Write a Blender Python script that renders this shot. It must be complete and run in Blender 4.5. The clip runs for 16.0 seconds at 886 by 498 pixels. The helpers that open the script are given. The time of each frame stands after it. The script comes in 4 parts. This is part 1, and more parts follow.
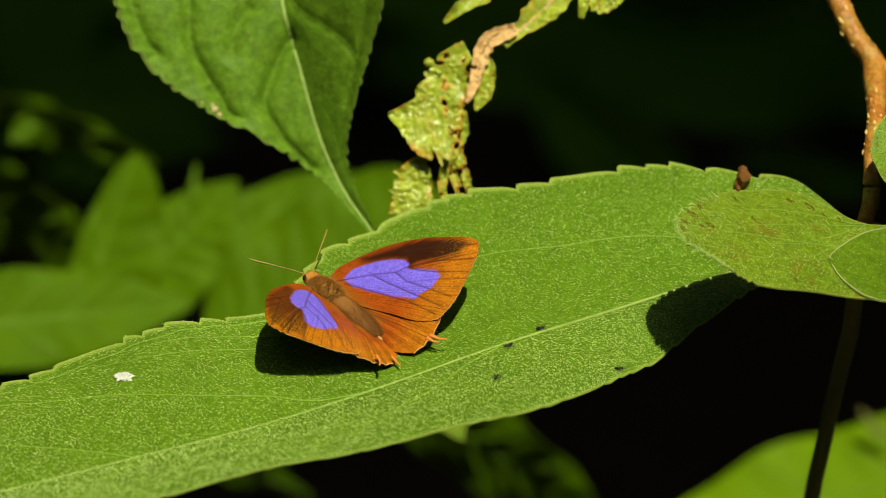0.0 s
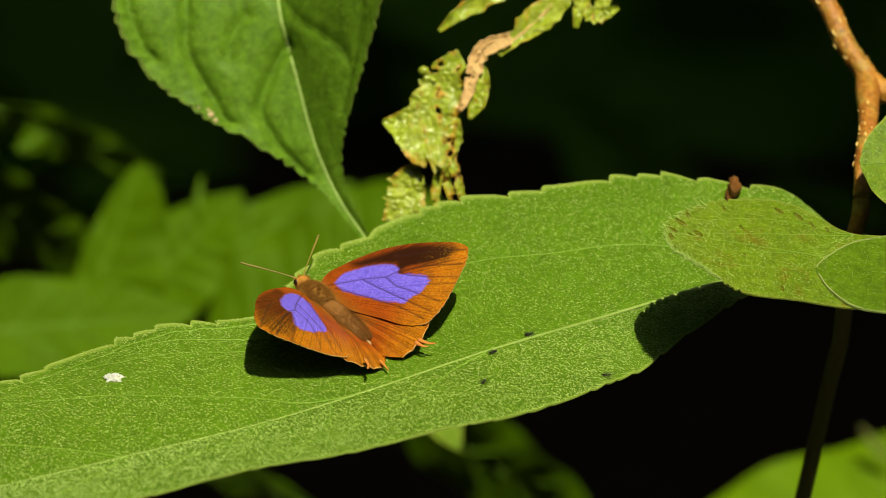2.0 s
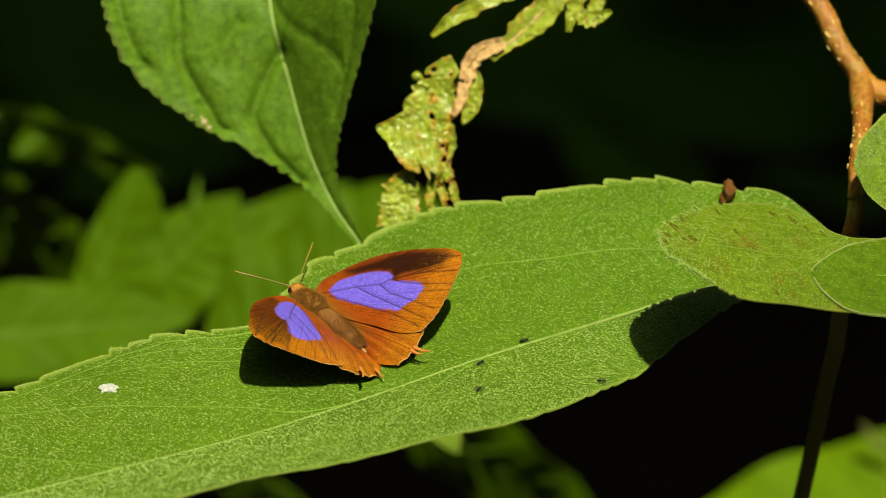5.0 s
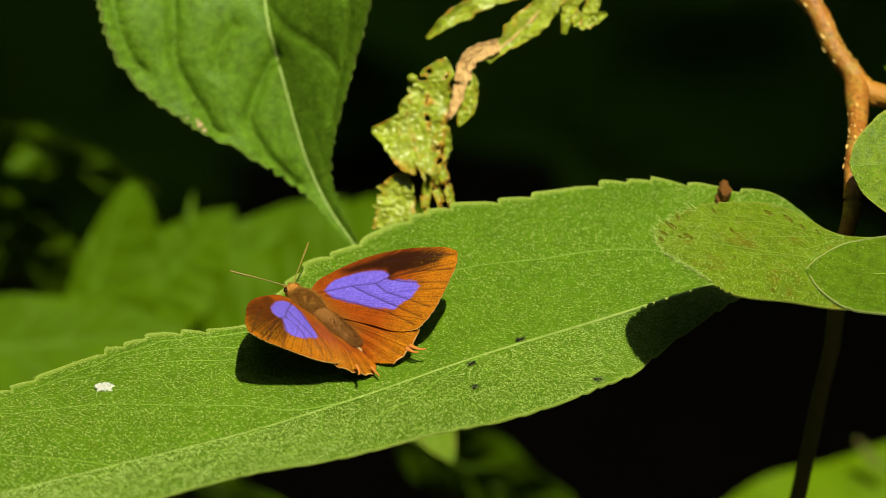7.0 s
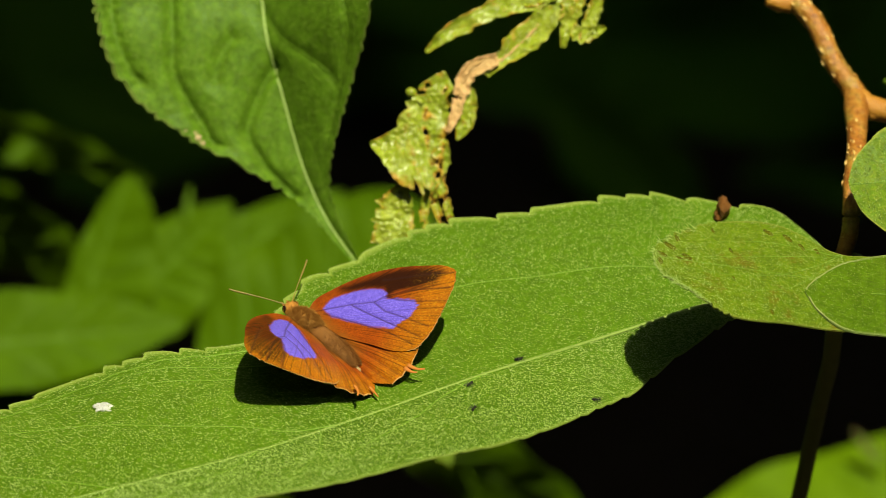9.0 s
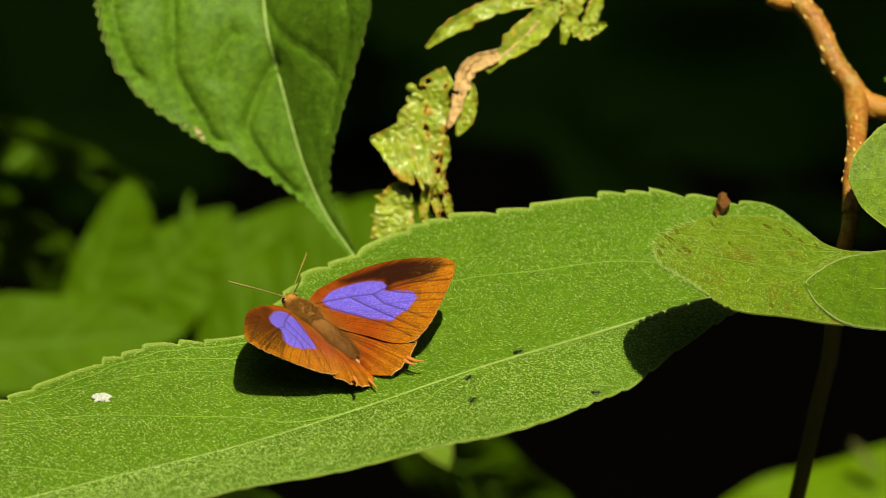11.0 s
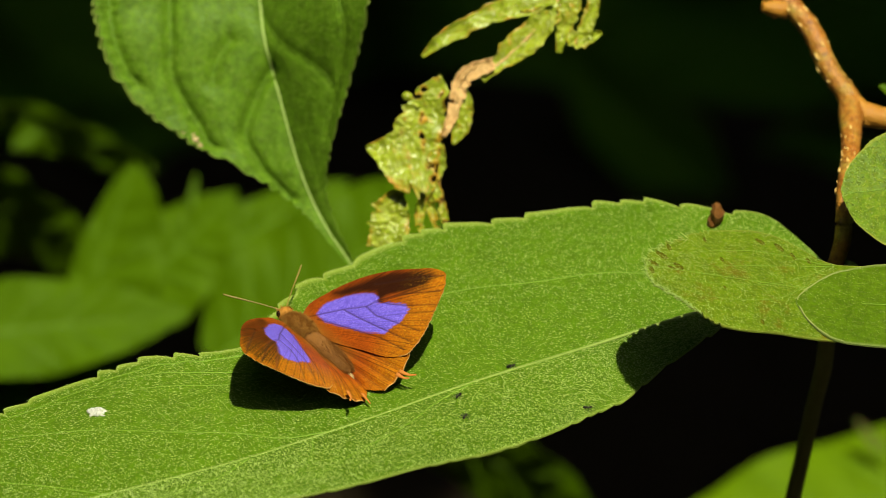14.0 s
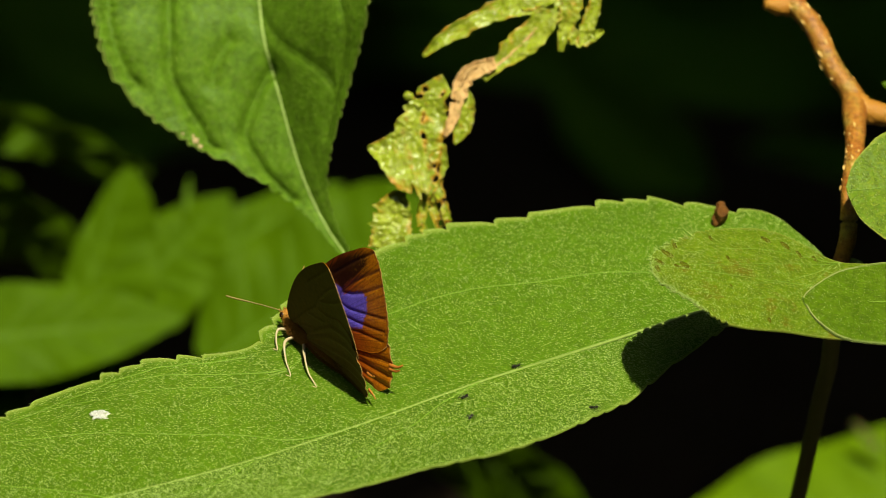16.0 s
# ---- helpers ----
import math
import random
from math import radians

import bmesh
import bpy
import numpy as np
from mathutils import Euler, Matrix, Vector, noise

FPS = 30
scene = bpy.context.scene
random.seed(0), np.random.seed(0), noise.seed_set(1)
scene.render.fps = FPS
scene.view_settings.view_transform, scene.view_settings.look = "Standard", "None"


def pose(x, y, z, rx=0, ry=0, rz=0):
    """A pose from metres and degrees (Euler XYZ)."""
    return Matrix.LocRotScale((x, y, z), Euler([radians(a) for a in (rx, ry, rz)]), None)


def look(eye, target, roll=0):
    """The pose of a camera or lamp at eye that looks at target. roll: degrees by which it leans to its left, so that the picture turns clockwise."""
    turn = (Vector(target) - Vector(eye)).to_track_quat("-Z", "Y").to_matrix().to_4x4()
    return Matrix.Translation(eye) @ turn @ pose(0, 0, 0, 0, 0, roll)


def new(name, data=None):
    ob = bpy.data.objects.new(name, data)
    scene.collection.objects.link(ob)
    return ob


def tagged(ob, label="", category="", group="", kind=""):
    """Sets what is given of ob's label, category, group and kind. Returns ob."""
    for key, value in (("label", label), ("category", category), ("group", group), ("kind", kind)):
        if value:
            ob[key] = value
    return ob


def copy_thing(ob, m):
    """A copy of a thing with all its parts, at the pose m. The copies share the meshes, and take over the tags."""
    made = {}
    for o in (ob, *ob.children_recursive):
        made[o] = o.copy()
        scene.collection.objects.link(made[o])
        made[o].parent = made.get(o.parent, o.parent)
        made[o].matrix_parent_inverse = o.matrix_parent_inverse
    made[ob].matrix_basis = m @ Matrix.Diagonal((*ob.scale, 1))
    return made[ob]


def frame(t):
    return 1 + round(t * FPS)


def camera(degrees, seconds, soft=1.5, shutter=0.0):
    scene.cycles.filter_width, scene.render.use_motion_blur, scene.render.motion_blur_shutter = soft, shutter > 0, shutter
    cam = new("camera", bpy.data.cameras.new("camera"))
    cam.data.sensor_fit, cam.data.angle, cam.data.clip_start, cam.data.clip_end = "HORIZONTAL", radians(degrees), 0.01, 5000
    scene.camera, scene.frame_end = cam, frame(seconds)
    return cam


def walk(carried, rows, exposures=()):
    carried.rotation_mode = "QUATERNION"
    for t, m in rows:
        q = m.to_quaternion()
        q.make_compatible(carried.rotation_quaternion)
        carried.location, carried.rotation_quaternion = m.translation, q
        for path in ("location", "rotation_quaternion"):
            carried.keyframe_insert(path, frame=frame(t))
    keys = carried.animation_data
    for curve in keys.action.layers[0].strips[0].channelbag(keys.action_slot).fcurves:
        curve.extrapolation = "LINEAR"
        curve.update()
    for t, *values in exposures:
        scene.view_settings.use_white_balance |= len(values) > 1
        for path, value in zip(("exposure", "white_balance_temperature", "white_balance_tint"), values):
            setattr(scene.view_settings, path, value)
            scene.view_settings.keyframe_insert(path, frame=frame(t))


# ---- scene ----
cam = camera(12, 16.0, soft=0.7)
PATH = [
    (0, (0.02047, -0.72057, 0.34291), (0.00109, -0.01121, 0.00726), -1.319),
    (0.5, (0.02159, -0.72544, 0.33643), (0.00102, -0.01279, 0.00792), -1.208),
    (1, (0.02387, -0.72687, 0.33195), (0.00129, -0.01252, 0.00726), -1.517),
    (1.5, (0.02543, -0.72049, 0.34631), (0.00225, -0.01202, 0.00902), -1.407),
    (2, (0.02817, -0.72611, 0.34052), (0.00316, -0.01456, 0.00992), -0.862),
    (2.5, (0.02164, -0.71915, 0.34455), (0.00274, -0.00988, 0.00868), -1.312),
    (3, (0.02564, -0.72292, 0.34040), (0.00282, -0.01182, 0.00868), -1.360),
    (3.5, (0.03012, -0.72331, 0.34777), (0.00382, -0.01464, 0.01113), -1.476),
    (4, (0.02860, -0.72440, 0.33953), (0.00374, -0.01246, 0.00977), -1.322),
    (6.5, (0.03334, -0.72168, 0.35058), (0.00518, -0.01388, 0.01226), -1.707),
    (7, (0.02929, -0.72697, 0.33537), (0.00500, -0.01285, 0.01029), -1.419),
    (7.5, (0.02929, -0.71572, 0.35498), (0.00516, -0.01004, 0.01196), -1.707),
    (8, (0.03426, -0.71975, 0.35164), (0.00604, -0.01184, 0.01357), -1.625),
    (8.5, (0.03005, -0.72184, 0.34575), (0.00551, -0.01129, 0.01297), -1.315),
    (9, (0.02894, -0.72022, 0.34849), (0.00525, -0.01074, 0.01339), -1.397),
    (11.5, (0.02864, -0.72745, 0.33692), (0.00533, -0.01325, 0.01197), -1.023),
    (12, (0.03340, -0.73059, 0.33391), (0.00595, -0.01512, 0.01208), -1.384),
    (12.5, (0.03554, -0.72243, 0.35370), (0.00684, -0.01519, 0.01427), -1.443),
    (13, (0.03814, -0.72193, 0.35348), (0.00763, -0.01420, 0.01522), -1.373),
    (13.5, (0.03027, -0.72220, 0.34524), (0.00614, -0.01129, 0.01319), -1.236),
    (14, (0.03547, -0.71886, 0.35887), (0.00672, -0.01321, 0.01614), -1.276),
    (14.5, (0.03463, -0.71671, 0.36006), (0.00674, -0.01168, 0.01601), -1.563),
    (15, (0.03315, -0.71653, 0.35842), (0.00633, -0.01069, 0.01594), -1.284),
    (15.5, (0.02709, -0.72241, 0.34278), (0.00551, -0.01018, 0.01339), -1.172),
    (16, (0.03052, -0.71568, 0.35577), (0.00578, -0.00931, 0.01422), -1.460),
]
walk(cam, [(t, look(eye, target, roll)) for t, eye, target, roll in PATH])
cam.data.dof.use_dof = True
cam.data.dof.focus_distance = 0.788
cam.data.dof.aperture_fstop = 18.5

# ---- world, sun, exposure ----
SUN_WAY = Vector((0.193, -0.3755, 0.9066)).normalized()   # towards the sun
world = bpy.data.worlds.new("sky")
scene.world = world
world.use_nodes = True
sky = world.node_tree.nodes.new("ShaderNodeTexSky")
sky.sky_type, sky.sun_disc = "NISHITA", False
sky.sun_elevation = math.asin(SUN_WAY.z)
sky.sun_rotation = math.atan2(SUN_WAY.x, SUN_WAY.y)
back = world.node_tree.nodes["Background"]
back.inputs["Strength"].default_value = 0.10
world.node_tree.links.new(sky.outputs["Color"], back.inputs["Color"])
sun = new("sun", bpy.data.lights.new("sun", "SUN"))
sun.data.energy, sun.data.angle, sun.data.color = 5.0, radians(0.53), (0.98, 0.95, 0.67)
sun.matrix_world = look(SUN_WAY * 2.0, (0, 0, 0))
scene.view_settings.exposure = 0.25


# ---- materials ----
def material(name):
    m = bpy.data.materials.new(name)
    m.use_nodes = True
    return m, m.node_tree, m.node_tree.nodes["Principled BSDF"]


def link(tree, a, b):
    tree.links.new(a, b)


def node(tree, kind, **values):
    n = tree.nodes.new(kind)
    for key, value in values.items():
        n.inputs[key].default_value = value
    return n


def noise_at(tree, scale, detail=4.0, rough=0.6, kind="Object", stretch=None):
    at = tree.nodes.new("ShaderNodeTexCoord")
    source = at.outputs[kind]
    if stretch:
        mapping = node(tree, "ShaderNodeMapping", Scale=stretch)
        link(tree, source, mapping.inputs["Vector"])
        source = mapping.outputs["Vector"]
    n = node(tree, "ShaderNodeTexNoise", Scale=scale, Detail=detail, Roughness=rough)
    link(tree, source, n.inputs["Vector"])
    return n.outputs["Fac"]


def ramp(tree, fac, stops):
    r = tree.nodes.new("ShaderNodeValToRGB")
    while len(r.color_ramp.elements) < len(stops):
        r.color_ramp.elements.new(0.5)
    for e, (at, value) in zip(r.color_ramp.elements, stops):
        e.position = at
        e.color = (*value, 1) if len(value) == 3 else value
    link(tree, fac, r.inputs["Fac"])
    return r.outputs["Color"]


def mix(tree, fac, a, b, way="MIX"):
    m = tree.nodes.new("ShaderNodeMix")
    m.data_type, m.blend_type = "RGBA", way
    for value, slot in ((fac, 0), (a, 6), (b, 7)):
        if isinstance(value, (int, float)):
            m.inputs[slot].default_value = value
        elif isinstance(value, tuple):
            m.inputs[slot].default_value = (*value, 1)
        else:
            link(tree, value, m.inputs[slot])
    return m.outputs[2]


def bump(tree, shader, height, strength, distance):
    b = node(tree, "ShaderNodeBump", Strength=strength, Distance=distance)
    link(tree, height, b.inputs["Height"])
    link(tree, b.outputs["Normal"], shader.inputs["Normal"])
    return b


def leaf_material(name, base, dark, pale, glow, rough=0.5, speck=0.35, through_light=0.25, blotch=None, shine=0.14, rim=None, mottle=0.45, rim_weight=1.0, spots_from=0.55, cell=900.0, grit=1500.0):
    """A leaf's skin: mottled green, a net of small cells, pale hairs or pores, light that passes through."""
    m, tree, skin = material(name)
    broad = ramp(tree, noise_at(tree, 60, 3), [(0.35, dark), (0.65, base)])
    cells = node(tree, "ShaderNodeTexVoronoi", Scale=cell)
    cells.feature = "DISTANCE_TO_EDGE"
    at = tree.nodes.new("ShaderNodeTexCoord")
    link(tree, at.outputs["Object"], cells.inputs["Vector"])
    net = ramp(tree, cells.outputs["Distance"], [(0.0, (1, 1, 1)), (0.12, (0, 0, 0))])
    fine = ramp(tree, noise_at(tree, grit, 2, 0.7), [(0.52, (0, 0, 0)), (0.66, (1, 1, 1))])
    middle = noise_at(tree, 350, 4, 0.7)
    colour = mix(tree, middle, broad, base, "MIX")
    colour = mix(tree, mix(tree, speck * 0.5, (0, 0, 0), net), colour, pale)
    colour = mix(tree, mix(tree, speck, (0, 0, 0), fine), colour, pale)
    patch = ramp(tree, noise_at(tree, 520, 5, 0.75), [(0.34, (1 - mottle,) * 3), (0.62, (1, 1, 1))])
    colour = mix(tree, 1.0, colour, patch, "MULTIPLY")
    if blotch:
        spots = ramp(tree, noise_at(tree, 170, 6, 0.75), [(spots_from, (0, 0, 0)), (spots_from + 0.11, (1, 1, 1))])
        colour = mix(tree, mix(tree, 0.75, (0, 0, 0), spots), colour, blotch)
    if rim:
        edge = tree.nodes.new("ShaderNodeAttribute")
        edge.attribute_name = "rim"
        colour = mix(tree, mix(tree, rim_weight, (0, 0, 0), edge.outputs["Fac"]), colour, rim)
    link(tree, colour, skin.inputs["Base Color"])
    skin.inputs["Roughness"].default_value = rough
    skin.inputs["Specular IOR Level"].default_value = shine
    bump(tree, skin, mix(tree, 0.5, middle, fine), 0.5, 0.0004)
    light = tree.nodes.new("ShaderNodeBsdfTranslucent")
    link(tree, mix(tree, 0.55, colour, glow), light.inputs["Color"])
    both = tree.nodes.new("ShaderNodeMixShader")
    both.inputs[0].default_value = through_light
    link(tree, skin.outputs[0], both.inputs[1])
    link(tree, light.outputs[0], both.inputs[2])
    link(tree, both.outputs[0], tree.nodes["Material Output"].inputs["Surface"])
    return m


def plain(name, a, b, scale=400, rough=0.6, relief=0.3, depth=0.0003, stretch=None, metallic=0.0, shine=0.4):
    """Two tones mixed by grain at two sizes, with relief."""
    m, tree, skin = material(name)
    grain = noise_at(tree, scale, 6, 0.7, stretch=stretch)
    large = noise_at(tree, scale * 0.15, 3, 0.5)
    colour = mix(tree, large, ramp(tree, grain, [(0.35, a), (0.65, b)]), b)
    link(tree, colour, skin.inputs["Base Color"])
    skin.inputs["Roughness"].default_value = rough
    skin.inputs["Metallic"].default_value = metallic
    skin.inputs["Specular IOR Level"].default_value = shine
    bump(tree, skin, grain, relief, depth)
    return m


def bark_material():
    """Red-brown bark with olive patches, dark cracks along the twig and fine pores."""
    m, tree, skin = material("red-brown bark")
    patch = ramp(tree, noise_at(tree, 160, 4, 0.65), [(0.38, (0.42, 0.145, 0.018)), (0.52, (0.48, 0.205, 0.028)), (0.66, (0.44, 0.285, 0.045))])
    crack = noise_at(tree, 900, 5, 0.75)
    colour = mix(tree, 1.0, patch, ramp(tree, crack, [(0.36, (0.45, 0.38, 0.35)), (0.55, (1, 1, 1))]), "MULTIPLY")
    pores = ramp(tree, noise_at(tree, 1700, 2, 0.6), [(0.60, (0, 0, 0)), (0.68, (1, 1, 1))])
    colour = mix(tree, mix(tree, 0.6, (0, 0, 0), pores), colour, (0.62, 0.34, 0.10))
    link(tree, colour, skin.inputs["Base Color"])
    skin.inputs["Roughness"].default_value = 0.42
    skin.inputs["Specular IOR Level"].default_value = 0.45
    bump(tree, skin, mix(tree, 0.5, crack, pores), 0.9, 0.0006)
    return m


GREEN = leaf_material("downy leaf", (0.110, 0.236, 0.003), (0.060, 0.156, 0.002), (0.33, 0.47, 0.03), (0.2, 0.4, 0.001), speck=0.42, rim=(0.38, 0.48, 0.08), rim_weight=0.7, mottle=0.34, cell=1900.0, grit=3000.0, shine=0.2)
GREEN_DEEP = leaf_material("hanging leaf", (0.138, 0.278, 0.012), (0.098, 0.220, 0.008), (0.32, 0.45, 0.06), (0.26, 0.44, 0.002), speck=0.3, mottle=0.5, rim=(0.42, 0.50, 0.12), rim_weight=0.45)
GREEN_YELLOW = leaf_material("ageing leaf", (0.150, 0.255, 0.003), (0.090, 0.185, 0.002), (0.42, 0.48, 0.04), (0.3, 0.42, 0.002), speck=0.45, blotch=(0.17, 0.115, 0.006), spots_from=0.55, rim=(0.36, 0.34, 0.08), rim_weight=0.3, cell=1900.0, grit=2600.0)
GREEN_SMOOTH = leaf_material("smooth leaf", (0.118, 0.218, 0.003), (0.080, 0.165, 0.002), (0.27, 0.36, 0.03), (0.2, 0.4, 0.002), speck=0.25, rim=(0.50, 0.52, 0.22), rim_weight=0.3)
GREEN_BESIDE = leaf_material("yellow-green downy leaf", (0.165, 0.285, 0.004), (0.110, 0.215, 0.002), (0.40, 0.48, 0.05), (0.3, 0.42, 0.002), speck=0.5, rim=(0.42, 0.44, 0.06), rim_weight=0.6)
GREEN_FAR = leaf_material("far leaf", (0.086, 0.170, 0.0004), (0.062, 0.132, 0.0004), (0.13, 0.22, 0.001), (0.24, 0.42, 0.0005), speck=0.1, shine=0.05, mottle=0.2)
GREEN_LOW = leaf_material("low sunlit leaf", (0.135, 0.240, 0.001), (0.105, 0.200, 0.0008), (0.22, 0.33, 0.003), (0.26, 0.42, 0.0005), speck=0.1, shine=0.05, mottle=0.2)
GREEN_EATEN = leaf_material("eaten leaf", (0.46, 0.55, 0.022), (0.28, 0.42, 0.010), (0.66, 0.62, 0.20), (0.5, 0.52, 0.005), rough=0.34, speck=0.4, blotch=(0.46, 0.27, 0.015), shine=0.55, rim=(0.60, 0.30, 0.025), rim_weight=0.9)
VEIN = plain("pale vein", (0.125, 0.25, 0.012), (0.20, 0.34, 0.034), 900, 0.5, shine=0.2)
MARGIN = plain("pale leaf margin", (0.22, 0.27, 0.07), (0.34, 0.37, 0.13), 900, 0.6, shine=0.2)
RIB = plain("pale midrib", (0.13, 0.24, 0.020), (0.28, 0.37, 0.085), 700, 0.5, shine=0.2)
VEIN_DEEP = plain("green vein", (0.075, 0.16, 0.005), (0.11, 0.21, 0.008), 900, 0.5, shine=0.2)
RIB_DEEP = plain("green midrib", (0.27, 0.40, 0.08), (0.38, 0.50, 0.14), 900, 0.5, shine=0.2)
HAIR = plain("leaf hair", (0.26, 0.42, 0.050), (0.50, 0.62, 0.20), 900, 0.40, shine=0.3)
BARK = bark_material()
BUD = plain("orange bud", (0.38, 0.13, 0.013), (0.50, 0.23, 0.026), 620, 0.45, 0.8, 0.0006)
WART = plain("pale bark wart", (0.66, 0.36, 0.07), (0.80, 0.55, 0.18), 900, 0.45)
STALK = plain("dull green stalk", (0.19, 0.23, 0.035), (0.30, 0.30, 0.055), 260, 0.6, 0.4, 0.0005)
WITHERED = plain("withered rib", (0.44, 0.21, 0.05), (0.72, 0.46, 0.19), 700, 0.45, 1.0, 0.0006)
SCAR = plain("dry scar", (0.34, 0.22, 0.08), (0.55, 0.42, 0.22), 1500, 0.7, 0.8, 0.0004)
SPOT = plain("dry brown spot", (0.075, 0.080, 0.003), (0.125, 0.125, 0.004), 1300, 0.8, 0.6, 0.0003, shine=0.1)
BROWN_TIP = plain("dead brown leaf tip", (0.05, 0.022, 0.006), (0.11, 0.050, 0.014), 300, 0.7)
GALL = plain("brown gall", (0.035, 0.010, 0.002), (0.26, 0.095, 0.008), 520, 0.6, 1.0, 0.0014)
DROPPING = plain("chalky white", (0.42, 0.42, 0.36), (0.95, 0.94, 0.88), 1300, 0.7, 1.0, 0.0012)
ANT = plain("black shell", (0.006, 0.006, 0.006), (0.015, 0.012, 0.010), 900, 0.3)
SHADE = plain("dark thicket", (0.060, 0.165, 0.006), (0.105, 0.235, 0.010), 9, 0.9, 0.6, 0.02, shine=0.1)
SOIL = plain("leaf litter", (0.020, 0.014, 0.008), (0.045, 0.032, 0.018), 14, 0.95, 0.8, 0.02, shine=0.1)


# ---- shapes ----
def along(xs, ys, x):
    """A smooth curve through (xs, ys) that does not overshoot."""
    xs, ys, x = np.asarray(xs, float), np.asarray(ys, float), np.clip(np.asarray(x, float), xs[0], xs[-1])
    h, d = np.diff(xs), np.diff(ys) / np.diff(xs)
    m = np.zeros_like(ys)
    m[0], m[-1] = d[0], d[-1]
    for i in range(1, len(ys) - 1):
        if d[i - 1] * d[i] > 0:
            a, b = 2 * h[i] + h[i - 1], h[i] + 2 * h[i - 1]
            m[i] = (a + b) / (a / d[i - 1] + b / d[i])
    k = np.clip(np.searchsorted(xs, x, "right") - 1, 0, len(h) - 1)
    t = (x - xs[k]) / h[k]
    return ((1 + 2 * t) * (1 - t) ** 2 * ys[k] + t * (1 - t) ** 2 * h[k] * m[k]
            + t * t * (3 - 2 * t) * ys[k + 1] + t * t * (t - 1) * h[k] * m[k + 1])


def line_through(points, t):
    """A smooth curve in space through the points; t from 0 to 1 by length."""
    p = np.array(points, float)
    at = np.r_[0, np.cumsum(np.linalg.norm(np.diff(p, axis=0), axis=1))]
    return np.stack([along(at / at[-1], p[:, n], t) for n in range(3)], -1)


def unit(v):
    return v / np.maximum(np.linalg.norm(v, axis=-1, keepdims=True), 1e-12)


def mesh_of(name, verts, faces, smooth=True):
    me = bpy.data.meshes.new(name)
    me.from_pydata([tuple(map(float, v)) for v in verts], [], [tuple(map(int, f)) for f in faces])
    me.validate()
    if smooth:
        me.polygons.foreach_set("use_smooth", [True] * len(me.polygons))
    me.update()
    return me


def part(name, me, mat, parent=None, label="", place=None):
    """Links a mesh or a bmesh as one mesh object under a thing or a part."""
    if isinstance(me, bmesh.types.BMesh):
        bm, me = me, bpy.data.meshes.new(name)
        bm.to_mesh(me)
        bm.free()
        me.polygons.foreach_set("use_smooth", [True] * len(me.polygons))
    ob = new(name, me)
    for one in mat if isinstance(mat, (list, tuple)) else [mat]:
        me.materials.append(one)
    if parent:
        ob.parent = parent
    if place is not None:
        ob.matrix_basis = place
    return tagged(ob, label)


def tube(points, radii, steps=24, sides=10, rough=0.0, flat=1.0, origin=(0, 0, 0), seed=0):
    """A tapered, slightly uneven round rod through the points, closed at both ends."""
    t = np.linspace(0, 1, steps)
    p = line_through(points, t) - np.array(origin)
    r = along(np.linspace(0, 1, len(radii)), radii, t)
    ahead = unit(np.gradient(p, axis=0))
    side = unit(np.cross(ahead, np.where(abs(ahead[:, 2:3]) > 0.9, (1.0, 0, 0), (0, 0, 1.0))))
    above = np.cross(side, ahead)
    rng = np.random.default_rng(seed)
    a = np.arange(sides) * 2 * np.pi / sides
    wob = 1 + rough * rng.normal(size=(steps, sides))
    ring = (p[:, None] + (r[:, None] * wob)[..., None] * (np.cos(a)[None, :, None] * side[:, None] + flat * np.sin(a)[None, :, None] * above[:, None]))
    verts = np.concatenate([ring.reshape(-1, 3), p[:1], p[-1:]])
    faces = [(i * sides + j, i * sides + (j + 1) % sides, (i + 1) * sides + (j + 1) % sides, (i + 1) * sides + j) for i in range(steps - 1) for j in range(sides)]
    n = steps * sides
    faces += [(n, (j + 1) % sides, j) for j in range(sides)] + [(n + 1, n - sides + j, n - sides + (j + 1) % sides) for j in range(sides)]
    return mesh_of("tube", verts, faces)


def ball(radii, rings=12, sides=16, bumpy=0.0, seed=0, place=None):
    """A rounded body with half-axes radii, pointed along x, uneven by bumpy."""
    rng = np.random.default_rng(seed)
    bm = bmesh.new()
    bmesh.ops.create_uvsphere(bm, u_segments=sides, v_segments=rings, radius=1.0)
    for v in bm.verts:
        k = 1 + bumpy * rng.normal()
        v.co = Vector((v.co.z * radii[0] * k, v.co.x * radii[1] * k, v.co.y * radii[2] * k))
    if place is not None:
        bm.transform(place)
    return bm


